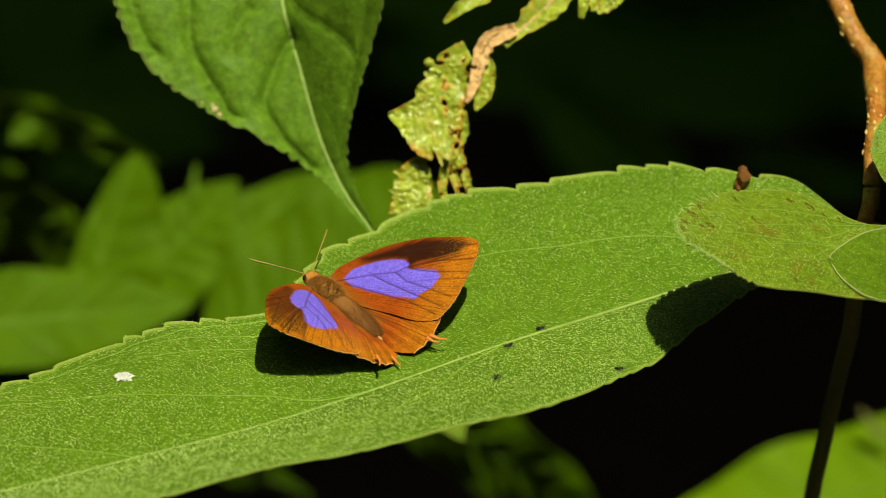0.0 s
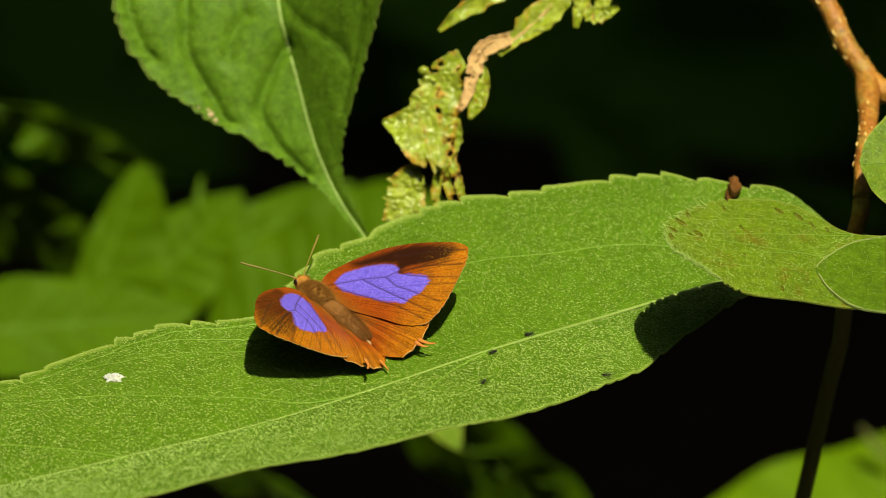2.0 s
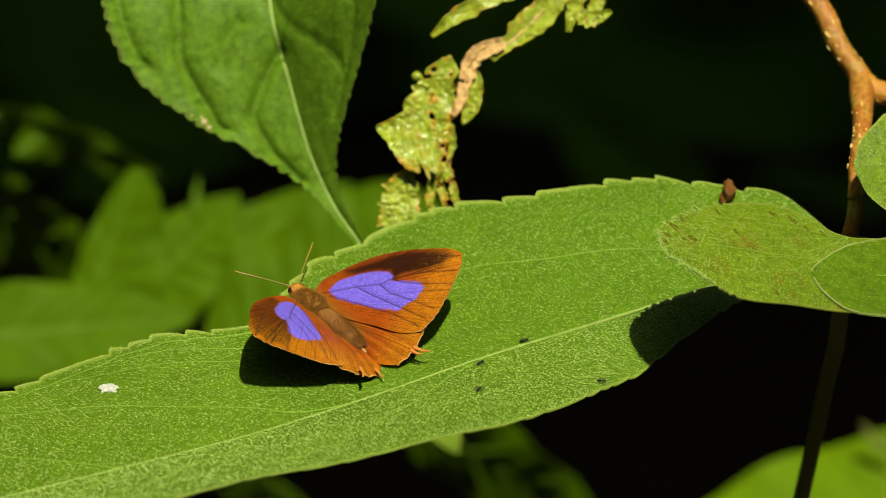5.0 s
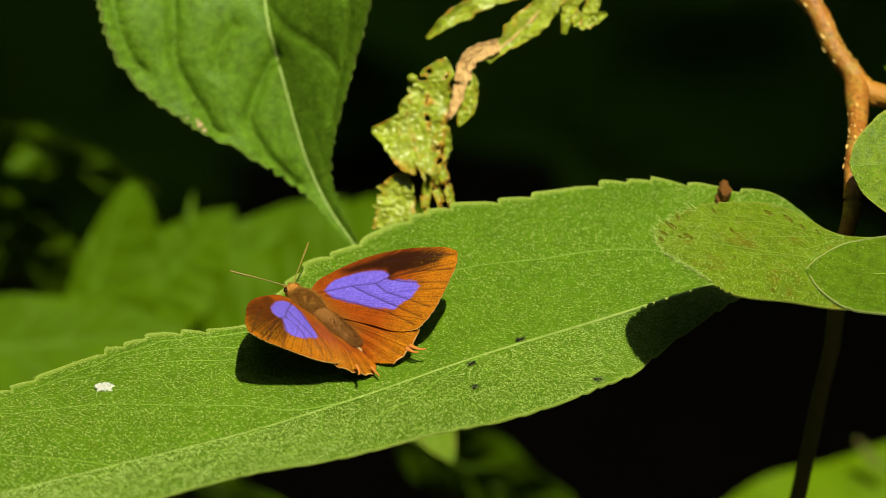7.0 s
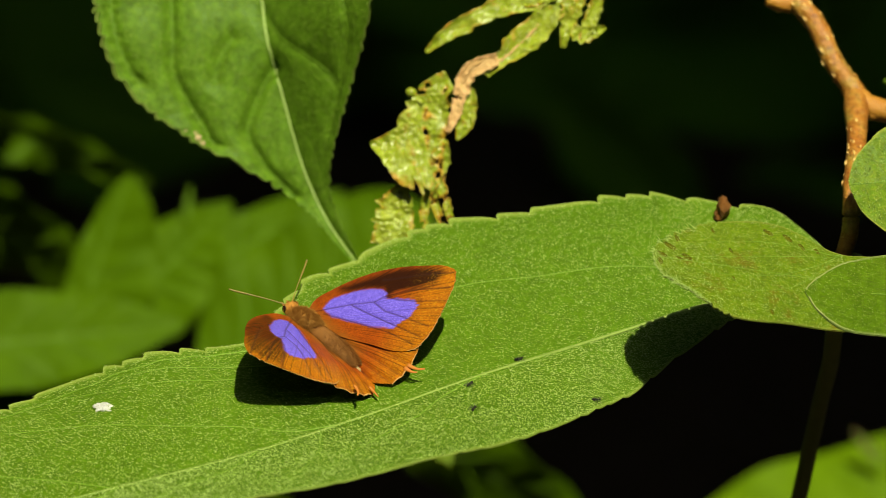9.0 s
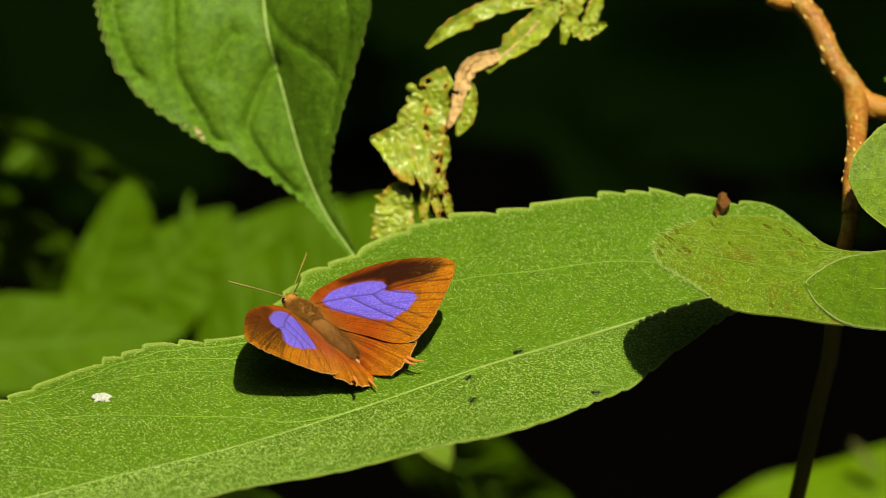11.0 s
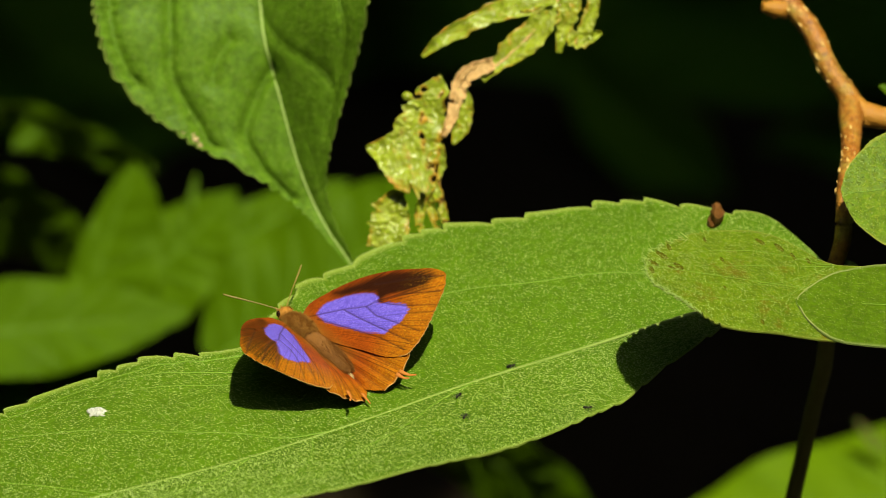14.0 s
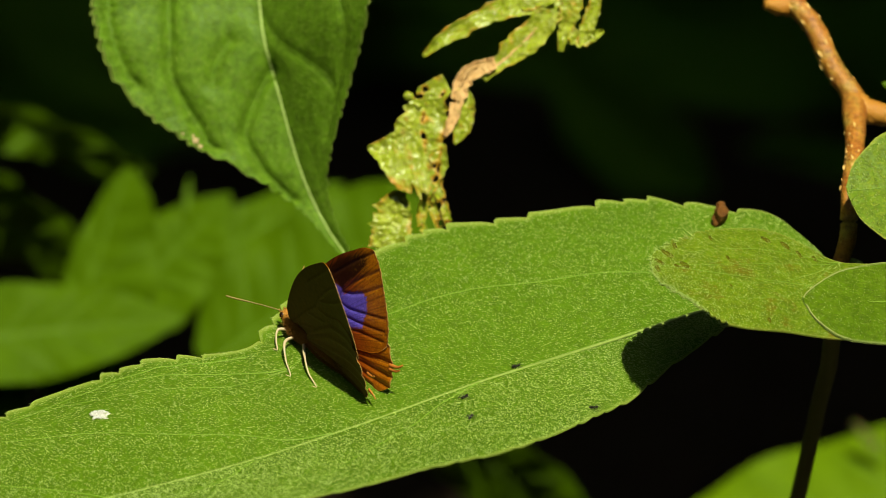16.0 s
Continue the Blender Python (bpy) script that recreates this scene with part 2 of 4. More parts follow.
class LeafSurface:
    """The skin of a leaf: a rib through points, an upward normal, a half-width on each side (metres over 0..1 along the rib), each side
    raised by its fold (degrees, or a curve of them over 0..1) and bent by its curl; wave ripples the margin and quilt swells between side veins."""

    def __init__(self, path, normal, one, other, fold=(0, 0), curl=(0, 0), wave=0.0, waves=5.0, quilt=0.0, veins=9, slant=0.35,
                 teeth=0, bite=0.0, tip_normal=None, seed=0, grooves=(), groove=0.0, even=1.0, toothed_from=0.0):
        self.even, self.toothed_from = even, toothed_from
        self.grooves, self.groove = grooves, groove
        self.length = float(np.linalg.norm(np.diff(np.array(path), axis=0), axis=1).sum())
        self.path, self.one, self.other = path, one, other
        self.normal, self.tip_normal = np.array(normal, float), np.array(tip_normal or normal, float)
        self.fold, self.curl, self.wave, self.waves, self.quilt = fold, curl, wave, waves, quilt
        self.veins, self.slant, self.teeth, self.bite, self.seed = veins, slant, teeth, bite, seed

    def fold_at(self, which, s):
        f = self.fold[which]
        return np.radians(along(*zip(*f), s) if isinstance(f, list) else f + 0 * s)

    def frames(self, s):
        p = line_through(self.path, s)
        ahead = unit(line_through(self.path, np.clip(s + 0.004, 0, 1)) - line_through(self.path, np.clip(s - 0.004, 0, 1)))
        n = self.normal + (self.tip_normal - self.normal) * np.asarray(s)[..., None]
        side = unit(np.cross(n, ahead))
        return p, ahead, side, np.cross(ahead, side)

    def width(self, s, v, toothed=True):
        h = np.where(v >= 0, along(*zip(*self.one), s), along(*zip(*self.other), s))
        if self.teeth and toothed:
            warp = s * self.teeth + 0.35 * np.sin(s * 37 + self.seed) + 0.25 * np.sin(s * 71 + 2 * self.seed) + np.where(v >= 0, 0.4, 0)
            at = warp - np.floor(warp)
            size = 0.75 + 0.35 * np.sin(np.floor(warp) * 2.4 + self.seed)
            h = h + self.bite * np.where(v >= 0, self.even, 1.0) * size * (np.where(at < 0.82, (at / 0.82) ** 0.5, np.sqrt(np.clip((1 - at) / 0.18, 0, 1))) - 0.6) * np.clip(h / 0.004, 0, 1) * np.clip((s - self.toothed_from) / 0.04 + (1 if self.toothed_from == 0 else 0), 0, 1)
        return h

    def at(self, s, v, lift=0.0):
        s, v = np.broadcast_arrays(np.asarray(s, float), np.asarray(v, float))
        p, ahead, side, up = self.frames(s)
        r, plain_h = np.abs(v), self.width(s, v, False)
        h = plain_h + (self.width(s, v) - plain_h) * r ** 6
        f = np.where(v >= 0, self.fold_at(0, s), self.fold_at(1, s))
        c = np.where(v >= 0, self.curl[0], self.curl[1])
        out = h * r * np.cos(f)
        rise = h * r * np.sin(f) + c * h * r ** 2
        w = s * self.veins - r * self.slant * 3
        rise = rise + self.quilt * np.abs(np.sin(np.pi * w)) * np.sin(np.pi * np.clip(r, 0, 1)) ** 0.7 * np.clip(h / 0.012, 0, 1)
        rise = rise + self.wave * r ** 3 * np.sin(s * self.waves * 2 * np.pi + np.where(v >= 0, 0.0, 1.3) + self.seed) * np.clip(h / 0.012, 0, 1)
        if self.groove:
            rise = rise - self.groove * self.sunk(s, v, plain_h)
        return p + side * (out * np.sign(v))[..., None] + up * (rise + lift)[..., None]

    def sunk(self, s, v, h):
        """How deep the skin lies along its sunken veins, 0 to 1."""
        depth = np.zeros(s.shape)
        for weight, vein in self.grooves:
            vein = np.array(vein, float)
            near = np.full(s.shape, 1.0)
            t = np.linspace(0, 1, 30)
            at = np.linspace(0, 1, len(vein))
            line = np.stack([along(at, vein[:, 0], t), along(at, vein[:, 1], t)], 1)
            for a, b in zip(line, line[1:]):
                ax, ay = (s - a[0]) * self.length, v * h - a[1] * h
                bx, by = (b[0] - a[0]) * self.length, (b[1] - a[1]) * h
                k = np.clip((ax * bx + ay * by) / (bx * bx + by * by + 1e-12), 0, 1)
                near = np.minimum(near, np.hypot(ax - k * bx, ay - k * by))
            depth = np.maximum(depth, weight * (0.55 * np.exp(-(near / 0.0011) ** 2) + 0.45 * np.exp(-(near / 0.0035) ** 2)))
        return depth

    def blade(self, ns, nv, thick, origin):
        """The blade, a solid sheet with an upper and a lower skin and a rim."""
        half = np.r_[np.linspace(0, 1, nv)[1:-1], 0.986, 1.0]
        s, v = np.linspace(0, 1, ns), np.r_[-half[::-1], 0, half]
        S, V = np.meshgrid(s, v, indexing="ij")
        top = self.at(S, V) - np.array(origin)
        low = self.at(S, V, -thick) - np.array(origin)
        w = 2 * nv + 1
        verts = np.concatenate([top.reshape(-1, 3), low.reshape(-1, 3)])
        n = ns * w
        grid = [(i * w + j, (i + 1) * w + j, (i + 1) * w + j + 1, i * w + j + 1) for i in range(ns - 1) for j in range(w - 1)]
        faces = grid + [tuple(n + k for k in reversed(f)) for f in grid]
        loop = [i * w for i in range(ns)] + [(ns - 1) * w + j for j in range(1, w)] + [i * w + w - 1 for i in range(ns - 2, -1, -1)] + [j for j in range(w - 2, 0, -1)]
        faces += [(a, a + n, b + n, b) for a, b in zip(loop[1:] + loop[:1], loop)]
        me = mesh_of("blade", verts, faces)
        if len(me.vertices) == 2 * n:
            rim = np.tile((np.abs(V) > 0.98).ravel(), 2).astype(np.float32)
            me.attributes.new("rim", "FLOAT", "POINT").data.foreach_set("value", rim)
        return me

    def vein(self, points, radii, origin, steps=40):
        """A vein through points (along, across) on the skin."""
        sv = np.array(points, float)
        t = np.linspace(0, 1, steps)
        at = np.linspace(0, 1, len(sv))
        p = self.at(along(at, sv[:, 0], t), along(at, sv[:, 1], t), 0.00005)
        return tube(p[::2], radii, steps, 8, 0.06, 0.8, origin)


def leaf(surface, skin, rib, label, veins=(), ns=160, nv=12, thick=0.00025, rib_radii=(0.0009, 0.0007, 0.0004, 0.0002), rib_from=0.0, rib_to=0.99, petiole=None, group="", vein_size=1.0, side_vein=None):
    """A leaf thing: blade, midrib, each side vein and, where it shows, its petiole."""
    origin = surface.path[0]
    thing = new("leaf")
    thing.empty_display_size = 0.01
    thing.matrix_basis = Matrix.Translation(origin)
    tagged(thing, label, "leaf", group)
    part("blade", surface.blade(ns, nv, thick, origin), skin, thing)
    part("midrib", surface.vein([(rib_from + (rib_to - rib_from) * k / 12, 0) for k in range(13)], rib_radii, origin, 80), rib, thing)
    for points in veins:
        part("vein", surface.vein(points, (0.0004 * vein_size, 0.0003 * vein_size, 0.00016 * vein_size), origin), side_vein or rib, thing)
    if petiole:
        part("petiole", tube([surface.path[0], *petiole], (0.0011, 0.0010, 0.0013), 24, 10, 0.03, 1.0, origin), rib, thing)
    return thing


def mm(rows):
    return [(s, h * 0.001) for s, h in rows]


# ---- setting ----
def ground():
    """One sheet of leaf litter that reaches the horizon, with low swells near the shrub."""
    rng = np.random.default_rng(3)
    rings = np.r_[0, np.geomspace(0.3, 900, 40)]
    verts, faces = [(0, 0, -1.1)], []
    for r in rings[1:]:
        for a in np.arange(48) * 2 * np.pi / 48:
            verts.append((r * math.cos(a), r * math.sin(a), -1.1 + rng.normal() * min(0.02 + 0.01 * r, 0.05)))
    for j in range(48):
        faces.append((0, 1 + j, 1 + (j + 1) % 48))
    for i in range(len(rings) - 2):
        for j in range(48):
            faces.append((1 + i * 48 + j, 1 + (i + 1) * 48 + j, 1 + (i + 1) * 48 + (j + 1) % 48, 1 + i * 48 + (j + 1) % 48))
    ob = new("ground", mesh_of("ground", verts, faces))
    ob.data.materials.append(SOIL)
    tagged(ob, "dark shaded forest floor of leaf litter", "ground", kind="structure")


def thicket():
    """The shaded thicket behind, carried on unseen all round and above to block skylight; one gap is cut for the sun.
    """
    rng = np.random.default_rng(5)
    centre, verts, faces = Vector((0, 0.1, -0.1)), [], []
    ways = []
    for i in range(41):
        for j in range(80):
            e, a = radians(-28 + 118 * i / 40), j * 2 * math.pi / 80
            way = Vector((math.cos(e) * math.cos(a), math.cos(e) * math.sin(a), math.sin(e)))
            ways.append(way)
            far = 2.6 + 0.25 * noise.noise(way * 3) + 0.12 * noise.noise(way * 9) + 0.03 * rng.normal()
            verts.append(centre + way * far)
    for i in range(40):
        for j in range(80):
            f = (i * 80 + j, i * 80 + (j + 1) % 80, (i + 1) * 80 + (j + 1) % 80, (i + 1) * 80 + j)
            middle = sum((ways[k] for k in f), Vector()) / 4
            # opening left so sun and some sky fill reach the leaves
            if middle.angle(SUN_WAY) > radians(28):
                faces.append(f[::-1])
    ob = new("backdrop", mesh_of("backdrop", verts, faces))
    ob.data.materials.append(SHADE)
    tagged(ob, "deep green forest thicket in black shade, closed overhead to block the sky", "backdrop", kind="structure")


def foliage():
    """The leaves added over the thicket shell, inside and out, too many to count."""
    rng = np.random.default_rng(8)
    count = 15000
    e, a = np.arcsin(rng.uniform(-0.40, 1.0, count)), rng.uniform(0, 2 * np.pi, count)
    way = np.stack([np.cos(e) * np.cos(a), np.cos(e) * np.sin(a), np.sin(e)], 1)
    way = way[(way @ np.array(SUN_WAY)) < math.cos(radians(29))]
    count = len(way)
    at = np.array((0, 0.1, -0.1)) + way * rng.uniform(2.35, 3.05, count)[:, None]
    n = unit(way * rng.choice((-1, 1), count)[:, None] + 0.8 * rng.normal(size=(count, 3)) + np.array((0, 0, 0.6)))
    ahead = unit(np.cross(n, rng.normal(size=(count, 3))))
    side = np.cross(n, ahead)
    size = rng.uniform(0.04, 0.11, count)[:, None]
    rows = [at - ahead * size, at - ahead * size * 0.3 + side * size * 0.42 + n * size * 0.1, at + ahead * size * 0.4 + side * size * 0.36 + n * size * 0.08, at + ahead * size * 1.1 - n * size * 0.15,
            at + ahead * size * 0.4 - side * size * 0.36 + n * size * 0.08, at - ahead * size * 0.3 - side * size * 0.42 + n * size * 0.1]
    verts = np.stack(rows, 1).reshape(-1, 3)
    faces = [f for k in range(count) for f in ((6 * k, 6 * k + 1, 6 * k + 2, 6 * k + 3), (6 * k, 6 * k + 3, 6 * k + 4, 6 * k + 5))]
    ob = new("foliage", mesh_of("foliage", verts, faces, False))
    ob.data.materials.append(SHADE)
    tagged(ob, "deep green leaves of the shaded thicket", "foliage", kind="stuff")


ground()
thicket()
foliage()

# ---- the leaf that carries the butterfly ----
LEAF_UP = (-0.0091, -0.1014, 0.9948)
RESTING = LeafSurface(
    [(0.0852, 0.0194, -0.0043), (0.0717, 0.0126, -0.0048), (0.0550, 0.0050, -0.0063), (0.0344, -0.0068, -0.0075), (0.0131, -0.0197, -0.0081),
     (-0.0086, -0.0330, -0.0097), (-0.0288, -0.0445, -0.0110), (-0.0535, -0.0566, -0.0118), (-0.0766, -0.0675, -0.0125), (-0.1002, -0.0777, -0.0128)],
    LEAF_UP,
    mm([(0, 0.3), (0.08, 2.8), (0.134, 4.1), (0.178, 6.5), (0.214, 8.6), (0.2617, 12.2), (0.3289, 18.6), (0.4011, 25.8), (0.469, 30.6), (0.5452, 29.2), (0.6186, 26.9), (0.7129, 24.9), (0.7866, 24.2), (0.8832, 20.0), (0.9548, 9.0), (1, 0.2)]),
    mm([(0, 0.4), (0.0177, 0.9), (0.0255, 14.0), (0.0293, 19.1), (0.0356, 22.3), (0.0487, 24.4), (0.0649, 25.5), (0.0839, 28.2), (0.1076, 31.4), (0.129, 34.3), (0.1703, 38.3), (0.2346, 42.4), (0.2722, 45.3), (0.3413, 49.7), (0.3942, 49.6), (0.4327, 48.6), (0.4675, 45.2), (0.515, 38.4), (0.5448, 35.0), (0.5751, 36.1), (0.6142, 38.3), (0.657, 40.2), (0.6937, 41.9), (0.7523, 44.7), (0.8096, 43.1), (0.881, 32.6), (0.9505, 18.6), (1, 0.2)]),
    fold=([(0, -29), (0.22, -29), (0.34, -4), (0.46, 12), (0.7, 17), (1, 17)], [(0, 7), (0.2, 7), (0.42, 0), (0.62, 0), (0.8, -9), (1, -9)]), quilt=0.00035, veins=8, teeth=31, bite=0.0029, even=0.30, wave=0.0004, waves=6, seed=1)
RESTING_VEINS = [
    [(0.54, 0), (0.581, -0.06), (0.611, -0.19), (0.668, -0.36), (0.723, -0.54), (0.8, -0.75), (0.858, -0.95)],
    [(0.13, 0), (0.172, -0.36), (0.222, -0.46), (0.272, -0.49), (0.35, -0.58), (0.429, -0.6), (0.528, -0.65), (0.584, -0.65), (0.66, -0.75), (0.718, -0.84), (0.771, -0.95)],
    [(0.756, 0), (0.788, -0.17), (0.824, -0.34), (0.878, -0.62)],
    [(0.56, 0), (0.584, 0.35), (0.61, 0.59), (0.651, 0.8)],
    [(0.395, 0), (0.446, 0.12), (0.489, 0.29), (0.557, 0.5), (0.61, 0.75)],
    [(0.62, 0), (0.664, 0.25), (0.721, 0.42), (0.778, 0.7)],
    [(0.75, 0), (0.781, 0.2), (0.812, 0.4), (0.856, 0.7)],
    [(0.552, -0.9), (0.619, -0.92), (0.699, -0.91), (0.759, -0.9), (0.813, -0.92)],
    [(0.528, -0.65), (0.6, -0.8), (0.658, -0.86), (0.703, -0.91)],
    [(0.43, -0.6), (0.47, -0.72), (0.5, -0.86), (0.53, -0.95)],
]
resting = leaf(RESTING, GREEN, RIB, "broad downy green leaf with toothed margin under the butterfly", RESTING_VEINS, ns=560, nv=24, vein_size=0.42, side_vein=VEIN,
               rib_radii=(0.0006, 0.00042, 0.00027, 0.0002, 0.00016, 0.00014), petiole=[(0.0846, 0.0215, -0.0048), (0.0826, 0.0240, -0.0055)])


def down(surface, parent, count, seed, side=(-1.0, 1.0), span=(0.0, 1.0), size=0.00075):
    """Short pale hairs that lie on a leaf."""
    rng = np.random.default_rng(seed)
    s = rng.uniform(*span, count)
    v = rng.uniform(*side, count)
    base = surface.at(s, v, 0.00002)
    p, ahead, across, up = surface.frames(s)
    turn = rng.normal(0.6, 0.9, count)
    way = ahead * np.cos(turn)[:, None] + across * np.sin(turn)[:, None]
    long = rng.uniform(0.5, 1.3, count)[:, None] * size
    lift = up * (rng.uniform(0.1, 0.5, count)[:, None] * long)
    wide = np.cross(up, way) * 0.00005
    tip = base + way * long + lift
    mid = base + way * long * 0.5 + lift * 0.75 + up * 0.00005
    verts = np.stack([base - wide, base + wide, mid, tip], 1).reshape(-1, 3) - np.array(surface.path[0])
    faces = [f for k in range(count) for f in ((4 * k, 4 * k + 1, 4 * k + 2), (4 * k + 1, 4 * k + 3, 4 * k + 2), (4 * k, 4 * k + 2, 4 * k + 3))]
    ob = part("down", mesh_of("down", verts, faces, False), HAIR, parent, "short pale hairs")
    tagged(ob, kind="stuff")


down(RESTING, resting, 75000, 11, size=0.00042)

# ---- the ageing leaf that overlaps it, its neighbour, and the leaf beside the twig ----
AGEING = LeafSurface(
    [(0.0929, -0.0136, 0.0048), (0.0807, -0.0149, 0.0075), (0.0685, -0.0163, 0.0101), (0.0563, -0.0176, 0.0128), (0.0442, -0.0189, 0.0154)],
    (0.2325, -0.2484, 0.9403),
    mm([(0, 12.8), (0.08, 13.1), (0.234, 13.8), (0.379, 13.7), (0.465, 13.9), (0.593, 14.2), (0.709, 13.8), (0.74, 13.1), (0.801, 11.5), (0.859, 9.0), (0.909, 7.1), (0.957, 5.2), (0.985, 3.2), (1, 0.8)]),
    mm([(0, 10.4), (0.08, 9.2), (0.18, 8.2), (0.242, 8.0), (0.306, 8.8), (0.367, 10.7), (0.43, 12.4), (0.513, 14.0), (0.578, 14.5), (0.69, 13.3), (0.74, 12.2), (0.826, 9.9), (0.905, 7.4), (0.955, 5.0), (0.985, 2.6), (1, 0.8)]),
    fold=(0, 0), quilt=0.00008, veins=7, teeth=34, bite=0.0017, toothed_from=0.70, wave=0.00025, waves=3, seed=4)
ageing = leaf(AGEING, GREEN_YELLOW, VEIN, "yellowing downy leaf with brown blotches over the larger leaf", [
    [(0.27, -0.90), (0.38, -0.55), (0.52, -0.34), (0.70, -0.22), (0.93, -0.1)],
    [(0.27, -0.93), (0.38, -0.72), (0.52, -0.60), (0.70, -0.55), (0.90, -0.5)],
    [(0.28, -0.86), (0.38, -0.30), (0.52, 0.02), (0.70, 0.16), (0.90, 0.25)],
    [(0.29, -0.82), (0.38, -0.10), (0.52, 0.32), (0.70, 0.45), (0.85, 0.55)],
], ns=260, nv=20, rib_radii=(0.00005, 0.00006, 0.00008), vein_size=0.16)
down(AGEING, ageing, 4500, 12, span=(0.25, 1.0), size=0.0003)
# stiff hairs along the margin
down(AGEING, ageing, 170, 15, side=(0.93, 1.0), span=(0.80, 1.0), size=0.0012)
down(AGEING, ageing, 60, 16, side=(-1.0, -0.93), span=(0.82, 1.0), size=0.0013)

rng = np.random.default_rng(23)
for at, across, size in ((0.93, -0.55, 1.0), (0.965, -0.2, 0.8), (0.90, -0.78, 0.7), (0.975, 0.25, 0.7), (0.87, -0.12, 0.9), (0.90, -0.05, 0.6), (0.76, -0.80, 0.5), (0.70, -0.35, 0.5), (0.54, -0.80, 0.9), (0.47, -0.78, 0.9), (0.42, -0.70, 0.7), (0.36, -0.75, 0.6), (0.57, 0.80, 0.5), (0.70, 0.22, 0.3)):
    spot = AGEING.at(at, across, 0.00002) - np.array(AGEING.path[0])
    part("brown_spot", ball((0.0005 * size, 0.0012 * size, 0.00005), 12, 24, 0.25, int(size * 50), Matrix.Translation(Vector(spot)) @ Vector((0.2325, -0.2484, 0.9403)).to_track_quat("Z", "Y").to_matrix().to_4x4() @ Matrix.Rotation(rng.uniform(-0.6, 0.6), 4, "Z")), SPOT, ageing, "dry brown spot")

ROUND = LeafSurface(
    [(0.1310, -0.0050, -0.0018), (0.1160, -0.0089, 0.0008), (0.1014, -0.0127, 0.0033), (0.0868, -0.0165, 0.0059), (0.0722, -0.0204, 0.0085)],
    (0.2325, -0.2484, 0.9403),
    mm([(0, 1), (0.15, 8), (0.35, 11.2), (0.55, 11.8), (0.72, 11.7), (0.82, 11.3), (0.885, 10.8), (0.93, 9.6), (0.955, 8.0), (0.975, 6.0), (0.988, 4.2), (1, 0.8)]),
    mm([(0, 1), (0.15, 9), (0.35, 12.2), (0.55, 12.0), (0.69, 11.2), (0.775, 9.9), (0.84, 8.6), (0.91, 5.9), (0.96, 3.3), (0.985, 1.8), (1, 0.6)]),
    fold=(0, 0), curl=(0, 0), quilt=0.0001, seed=6, teeth=18, bite=0.00015)
rounded = leaf(ROUND, GREEN_SMOOTH, VEIN, "smooth rounded green leaf lying over an ageing leaf", [
    [(0.995, -0.6), (0.985, -0.9), (0.96, -0.94), (0.91, -0.95), (0.84, -0.96), (0.775, -0.96)],
    [(0.995, 0.6), (0.988, 0.9), (0.975, 0.94), (0.955, 0.95), (0.93, 0.96), (0.885, 0.97)],
], ns=320, nv=16, rib_radii=(0.0003, 0.0002, 0.0001), rib_to=0.8, vein_size=0.36, side_vein=MARGIN)
down(ROUND, rounded, 900, 13, span=(0.4, 1.0), size=0.00028)

BESIDE = LeafSurface(
    [(0.1150, 0.0252, 0.0177), (0.1060, 0.0207, 0.0172), (0.0960, 0.0162, 0.0160), (0.0880, 0.0137, 0.0150), (0.0822, 0.0127, 0.0150)],
    (0.05, -0.62, 0.78),
    mm([(0, 1), (0.2, 12), (0.45, 18), (0.65, 17.5), (0.80, 13.8), (0.90, 9.5), (0.97, 5.5), (1, 1.0)]),
    mm([(0, 1), (0.2, 9), (0.45, 11.5), (0.7, 10.5), (0.85, 8.5), (0.95, 5.0), (1, 1.0)]),
    fold=(4, 4), curl=(0.05, 0.02), quilt=0.0003, seed=8, teeth=16, bite=0.0003)
beside = leaf(BESIDE, GREEN_BESIDE, VEIN, "small downy green leaf beside the woody twig", [[(0.3, 0), (0.5, 0.4), (0.7, 0.7)], [(0.3, 0), (0.5, -0.4), (0.7, -0.7)]], ns=140, nv=14, vein_size=0.2, rib_radii=(0.0003, 0.0001, 0.00008))
down(BESIDE, beside, 1500, 14, size=0.0005)

# ---- the leaf that hangs behind the butterfly ----
HANGING_VEINS = [
    [(0.24, 0), (0.32, -0.40), (0.395, -0.54), (0.466, -0.57), (0.51, -0.65), (0.602, -0.75), (0.656, -0.87)],
    [(0.55, 0), (0.574, -0.12), (0.612, -0.28), (0.668, -0.53), (0.738, -0.74), (0.78, -0.85)],
    [(0.2, -0.75), (0.38, -0.9), (0.449, -0.91), (0.516, -0.9)],
    [(0.482, -0.21), (0.51, -0.33), (0.542, -0.43)],
    [(0.40, 0.60), (0.498, 0.75), (0.551, 0.80), (0.623, 0.82), (0.70, 0.8)],
    [(0.44, 0), (0.50, 0.12), (0.55, 0.36), (0.59, 0.60), (0.62, 0.78)],
]
